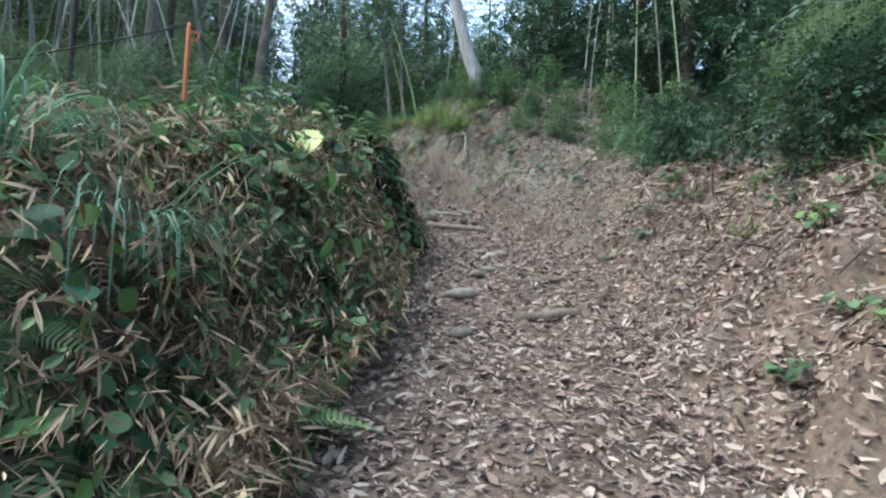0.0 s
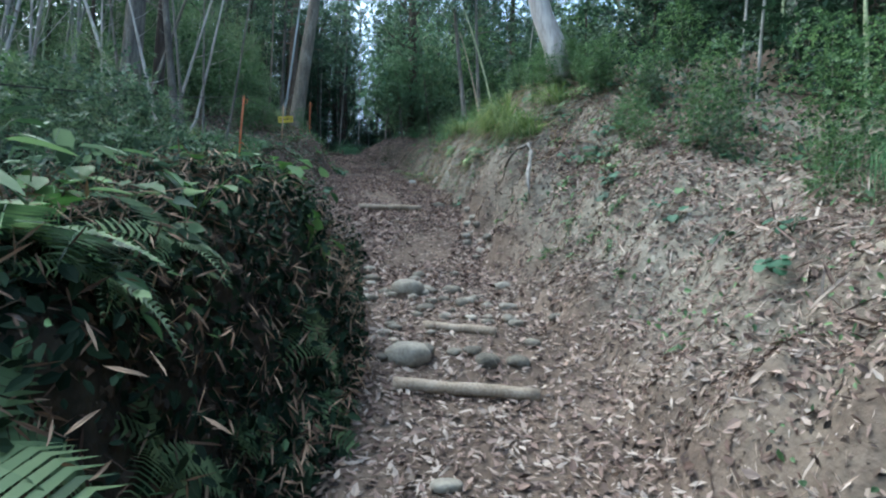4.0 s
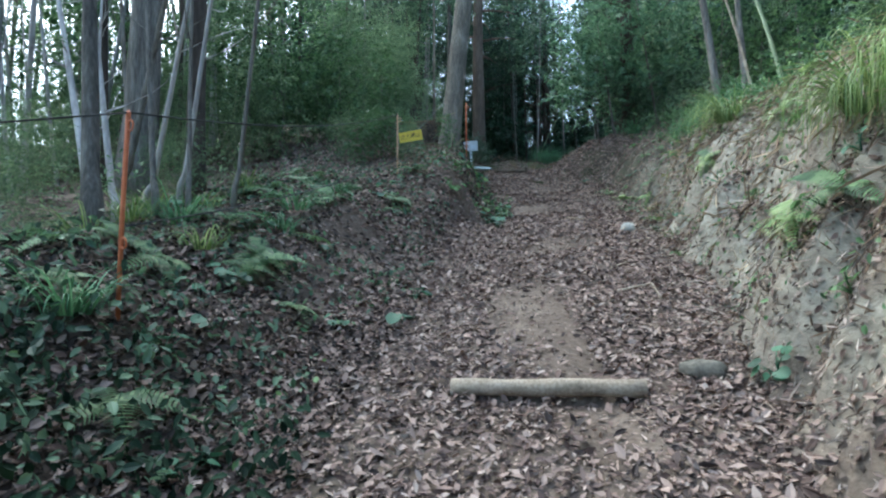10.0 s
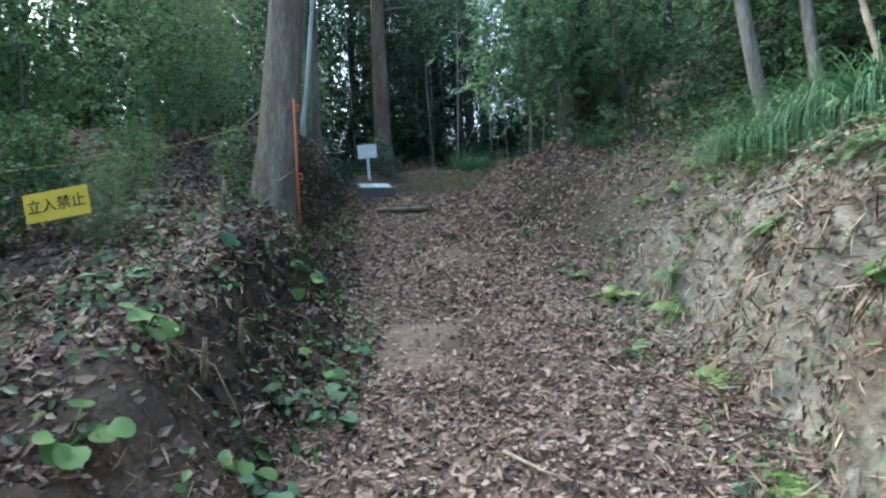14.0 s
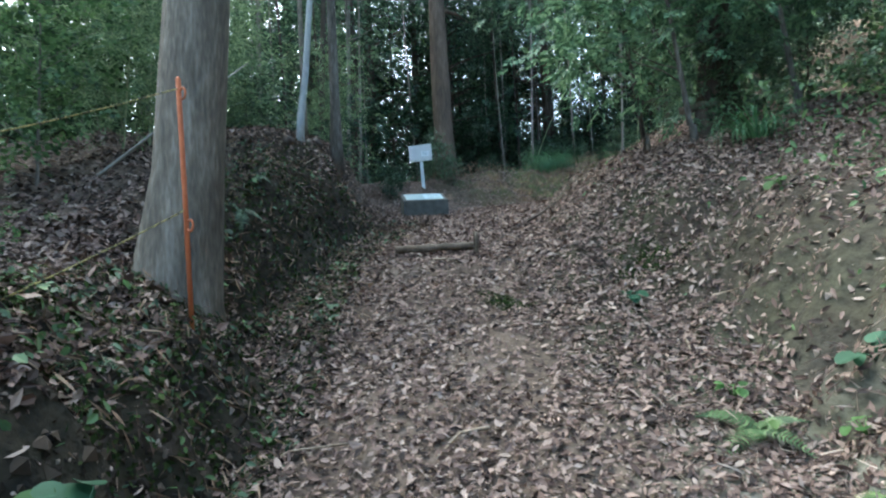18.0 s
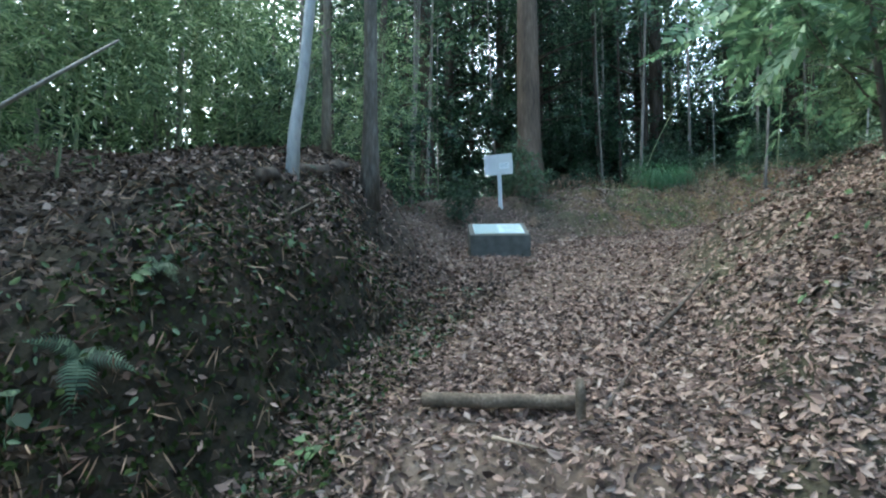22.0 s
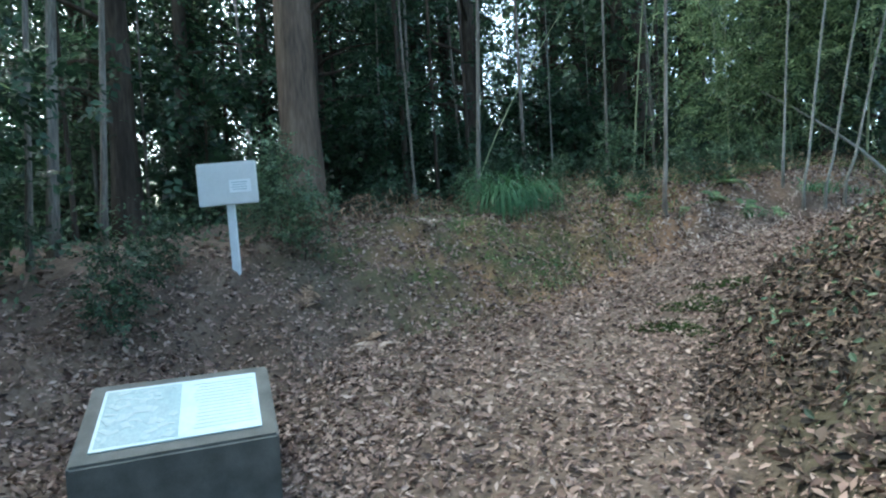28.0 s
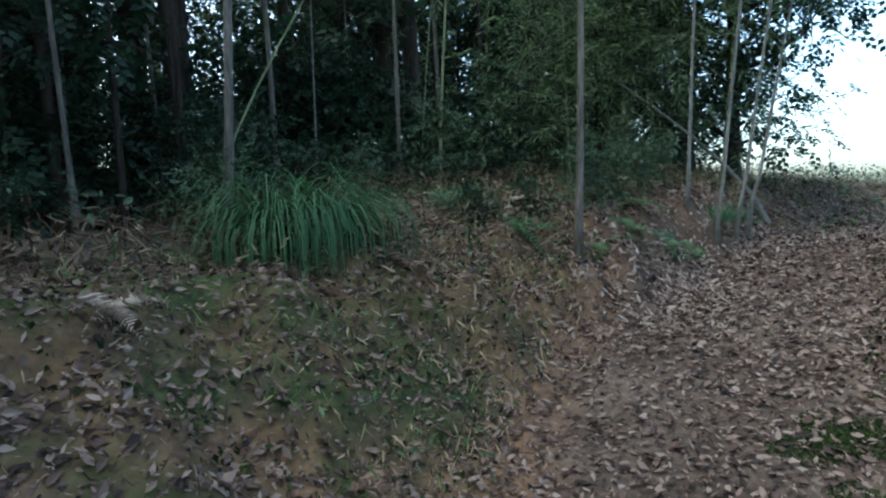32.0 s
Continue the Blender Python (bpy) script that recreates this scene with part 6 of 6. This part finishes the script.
def lettering(text, size, mat, parent, m):
    cu = bpy.data.curves.new("lettering", "FONT")
    cu.body, cu.size, cu.align_x, cu.align_y, cu.extrude = text, size, "CENTER", "CENTER", 0.0012
    o = new("text_source", cu)
    dg = bpy.context.evaluated_depsgraph_get()
    dg.update()
    me = bpy.data.meshes.new_from_object(o.evaluated_get(dg))
    bpy.data.objects.remove(o)
    me.materials.clear()
    me.materials.append(mat)
    t = new("lettering", me)
    t.parent, t.matrix_basis = parent, m
    return t


def slab(w, h, d, bevel=0.006):
    bm = bmesh.new()
    bmesh.ops.create_cube(bm, size=1)
    for v in bm.verts:
        v.co = Vector((v.co.x * w, v.co.y * h, v.co.z * d))
    if bevel:
        bmesh.ops.bevel(bm, geom=bm.edges[:], offset=bevel, segments=2, affect="EDGES")
    return bm


keep_out = tagged(new("keep_out_sign"), "yellow keep-out sign with black letters hung on the rope", "sign")
keep_out.matrix_world = Matrix.Translation((-6.34, 18.5, 6.69)) @ Matrix.Rotation(radians(28), 4, "Z") @ Matrix.Rotation(radians(90), 4, "X") @ Matrix.Rotation(radians(8), 4, "Z")
part("plate", slab(0.37, 0.165, 0.006, 0.002), YELLOW_SIGN, keep_out, smooth=False)
lettering("立入禁止", 0.084, INK, keep_out, Matrix.Translation((0, 0, 0.0045)))

# ---- white sign and stone plinth ----
board = tagged(new("white_sign"), "white sign board on a pale steel post", "sign")
bx, by = -12.68, 30.26
board.matrix_world = Matrix.Translation((bx, by, ground(bx, by))) @ Matrix.Rotation(radians(26), 4, "Z") @ Matrix.Rotation(radians(-2), 4, "Y")
part("post", slab(0.07, 0.05, 1.2, 0.006), STEEL, board, smooth=False).location = (0, 0.03, 0.15)
plate = part("plate", slab(0.56, 0.02, 0.4, 0.008), WHITE_SIGN, board, smooth=False)
plate.location = (0, -0.01, 0.83)
note = part("notice", slab(0.2, 0.003, 0.12, 0), PAPER, plate, "white paper notice", smooth=False)
note.location = (0.12, -0.0125, -0.03)
for k in range(4):
    part("text_line", slab(0.15 - 0.02 * (k % 2), 0.001, 0.006, 0), PRINT, note, smooth=False).location = (-0.005, -0.0022, 0.035 - 0.022 * k)

plinth = tagged(new("stone_plinth"), "grey granite plinth with a slanted printed panel", "plinth")
PW, PD, PF, PB = 0.86, 0.62, 0.37, 0.57
plinth.matrix_world = Matrix.Translation((-11.02, 28.18, 7.74)) @ Matrix.Rotation(radians(46), 4, "Z")
bm = bmesh.new()
lo = [bm.verts.new(p) for p in ((-PW / 2, -PD / 2, -0.2), (PW / 2, -PD / 2, -0.2), (PW / 2, PD / 2, -0.2), (-PW / 2, PD / 2, -0.2))]
hi = [bm.verts.new(p) for p in ((-PW / 2, -PD / 2, PF), (PW / 2, -PD / 2, PF), (PW / 2, PD / 2, PB), (-PW / 2, PD / 2, PB))]
bm.faces.new(lo[::-1])
bm.faces.new(hi)
for k in range(4):
    bm.faces.new((lo[k], lo[(k + 1) % 4], hi[(k + 1) % 4], hi[k]))
bmesh.ops.bevel(bm, geom=bm.edges[:], offset=0.012, segments=2, affect="EDGES")
part("block", bm, GRANITE, plinth, smooth=False)
tilt = math.atan2(PB - PF, PD)
face = Matrix.Translation((0, 0, (PF + PB) / 2 + 0.004)) @ Matrix.Rotation(tilt, 4, "X")
pan = part("panel", slab(0.72, 0.5, 0.008, 0.002), PANEL, plinth, "pale blue-white printed panel", smooth=False)
pan.matrix_basis = face
chart = part("map", slab(0.34, 0.46, 0.001, 0), MAP_TINT, pan, "faded blue-green printed map", smooth=False)
chart.location = (-0.175, 0, 0.0045)
for k in range(14):
    o = part("text_line", slab(0.3 * rnd.uniform(0.8, 1.0), 0.008, 0.001, 0), PRINT, pan, smooth=False)
    o.location = (0.2, 0.2 - 0.03 * k, 0.0046)
for k in range(60):
    w = rnd.uniform(0.012, 0.06)
    o = part("map_mark", slab(w, rnd.uniform(0.008, 0.035), 0.001, 0), PRINT, pan, smooth=False)
    o.matrix_basis = Matrix.Translation((rnd.uniform(-0.34, -0.03), rnd.uniform(-0.21, 0.21), 0.0055 + 0.0002 * k / 60)) @ Matrix.Rotation(rnd.random() * 3, 4, "Z")

# bare-branched tree over the clearing
tree("bare grey branches over the bright clearing", -4.0, 34.6, 3.6, 0.03, BARK_DARK, None, (-0.12, 0.1), 0.25, 18, 1.7, sides=7, rise=0.05)
# far trees beyond the clearing
for k in range(14):
    x, y = 18 + k * 4.0 + rnd.uniform(-2, 2), 75 + rnd.uniform(-4, 6) - k * 2
    set_down(bushes[k % 3], x, y, rnd.random() * 6, rnd.uniform(0.45, 0.7))

carpet("grass", "light green grass where the path comes out of the wood", 9000, 38, 45, -3.5, 5.0, SLIVER, SEDGE_LIGHT, 0.08, 0.22, 0.06, 0.12, 0.9, 0.0)
carpet("herbs", "dark low plants in the hollow beside the path", 3200, 10.5, 14.5, -3.8, -1.5, OVAL, EVERGREEN, 0.03, 0.09, 0.55, 0.3, 0.7, 0.4, 1.4)
carpet("debris", "straw and bamboo scraps on the cut slope", 26000, 3, 14.5, 0.8, 3.6, SLIVER, STRAW, 0.02, 0.07, 0.2, 0.02, 0.5, 0.1)
carpet("debris", "brown leaves lying on the slope above the path", 24000, 19, 28, 1.2, 4.4, CURLED, LITTER, 0.03, 0.085, 0.42, 0.03, 0.5, 0.1)
carpet("debris", "brown leaves and scraps on the bank below the trees", 12000, 24.4, 29, -3.4, -1.0, CURLED, LITTER, 0.025, 0.075, 0.4, 0.03, 0.5, 0.1)
carpet("debris", "dark leaves on the bank below the trees", 8000, 24.0, 27.5, -3.0, -0.9, CURLED, DARK_LITTER, 0.025, 0.08, 0.4, 0.04, 0.5, 0.1)
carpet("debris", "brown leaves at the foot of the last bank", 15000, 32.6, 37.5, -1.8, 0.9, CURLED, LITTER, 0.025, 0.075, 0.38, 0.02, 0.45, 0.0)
# Dark leaf colour stands in for the shade low on this slope.
carpet("debris", "leaves darkened for shade low on the slope", 9000, 29.2, 32.2, 0.5, 2.4, CURLED, DARK_LITTER, 0.025, 0.08, 0.4, 0.04, 0.5, 0.1)
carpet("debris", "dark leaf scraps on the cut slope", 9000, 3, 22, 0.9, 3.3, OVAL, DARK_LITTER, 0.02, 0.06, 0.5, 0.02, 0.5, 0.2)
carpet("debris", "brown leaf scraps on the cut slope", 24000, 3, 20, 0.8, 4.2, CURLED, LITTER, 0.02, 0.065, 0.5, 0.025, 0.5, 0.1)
litter("leaf_litter", "dark litter in the hollow beside the path", 16000, 9.5, 15, -3.6, -1.0, CURLED, DARK_LITTER, 0.03, 0.085, 0.36, 0.6)
# Near-black leaves paint the shade of the hollow.
carpet("ivy", "leaves in a shade-dark colour in the hollow beside the path", 7500, 8.5, 13.8, -3.4, -1.0, OVAL, IVY_SHADE, 0.03, 0.08, 0.55, 0.25, 0.7, 0.2)
for k in range(34):
    x, y = along_trail(1, 1.2, 6.5, 1.7, 3.2)
    if k % 3 == 0:
        tuft("small clump of drying grass beside the path", float(x[0]), float(y[0]), 60, 0.3, SEDGE_LIGHT if k % 2 else STRAW, 1.2, 0.004)
    elif k % 3 == 1:
        fern("yellow-green fern beside the path", float(x[0]), float(y[0]), rnd.randint(4, 6), rnd.uniform(0.18, 0.3), lift=0.02)
    else:
        herb("low weed with green leaves beside the path", float(x[0]), float(y[0]), rnd.randint(5, 9), 0.12, 0.08, (HERB, FRESH)[k % 2], OVAL, lift=0.02)
for k in range(60):
    x, y = along_trail(1, 6, 15, 1.1, 2.9)
    if k % 2:
        herb("small weed with green leaves on the cut slope", float(x[0]), float(y[0]), rnd.randint(5, 10), 0.09, 0.06, (HERB, ROUND_LEAF, FRESH)[k % 3], OVAL if k % 4 else HEART, lift=0.015)
    else:
        fern("small fern on the cut slope", float(x[0]), float(y[0]), rnd.randint(4, 6), rnd.uniform(0.12, 0.24), (FERN, HERB)[k % 4 // 2], lift=0.015)
for k in range(14):
    x, y = along_trail(1, 21.5, 26, -1.8, -0.9)
    herb("dark leafy sprig on the undercut bank", float(x[0]), float(y[0]), rnd.randint(4, 8), 0.09, 0.06, (EVERGREEN, HERB)[k % 2], OVAL, lift=0.01)
for k in range(26):
    x, y = along_trail(1, 14, 22, 1.2, 2.8)
    herb("small weed on the clay slope", float(x[0]), float(y[0]), rnd.randint(4, 8), 0.08, 0.055, (FRESH, ROUND_LEAF, SEDGE_LIGHT)[k % 3], OVAL if k % 2 else HEART, lift=0.015)

# ---- plants at the foot of the last bank ----
for x, y, n, ln in ((-8.5, 34.5, 7, 0.32), (-8.15, 34.6, 8, 0.3), (-8.8, 34.3, 7, 0.3), (-7.8, 34.85, 7, 0.28), (-8.35, 34.75, 8, 0.36)):
    fern("green fern at the foot of the last bank", x, y, n, ln)
for x, y, n, ln in ((-7.35, 35.2, 60, 0.4), (-7.1, 35.45, 60, 0.45), (-8.05, 34.5, 36, 0.26), (-6.7, 35.8, 50, 0.35)):
    tuft("small sedge tuft at the foot of the last bank", x, y, n, ln, SEDGE, 1.2, over=(0.1, -0.1))
carpet("debris", "pale dry leaves strewn at the foot of the last bank", 5000, 33.2, 35.2, -1.3, -0.2, SLIVER, STRAW, 0.04, 0.1, 0.3, 0.03, 0.45, 0.0)
carpet("grass", "pale trodden grass where the path leaves the wood", 6000, 35.3, 38, -3.0, -0.3, SLIVER, SEDGE_LIGHT, 0.04, 0.1, 0.12, 0.06, 0.7, 0.0)
carpet("debris", "pale dry leaves where the path leaves the wood", 5000, 35.2, 38, -2.6, 0.4, SLIVER, STRAW, 0.04, 0.1, 0.3, 0.03, 0.45, 0.0)
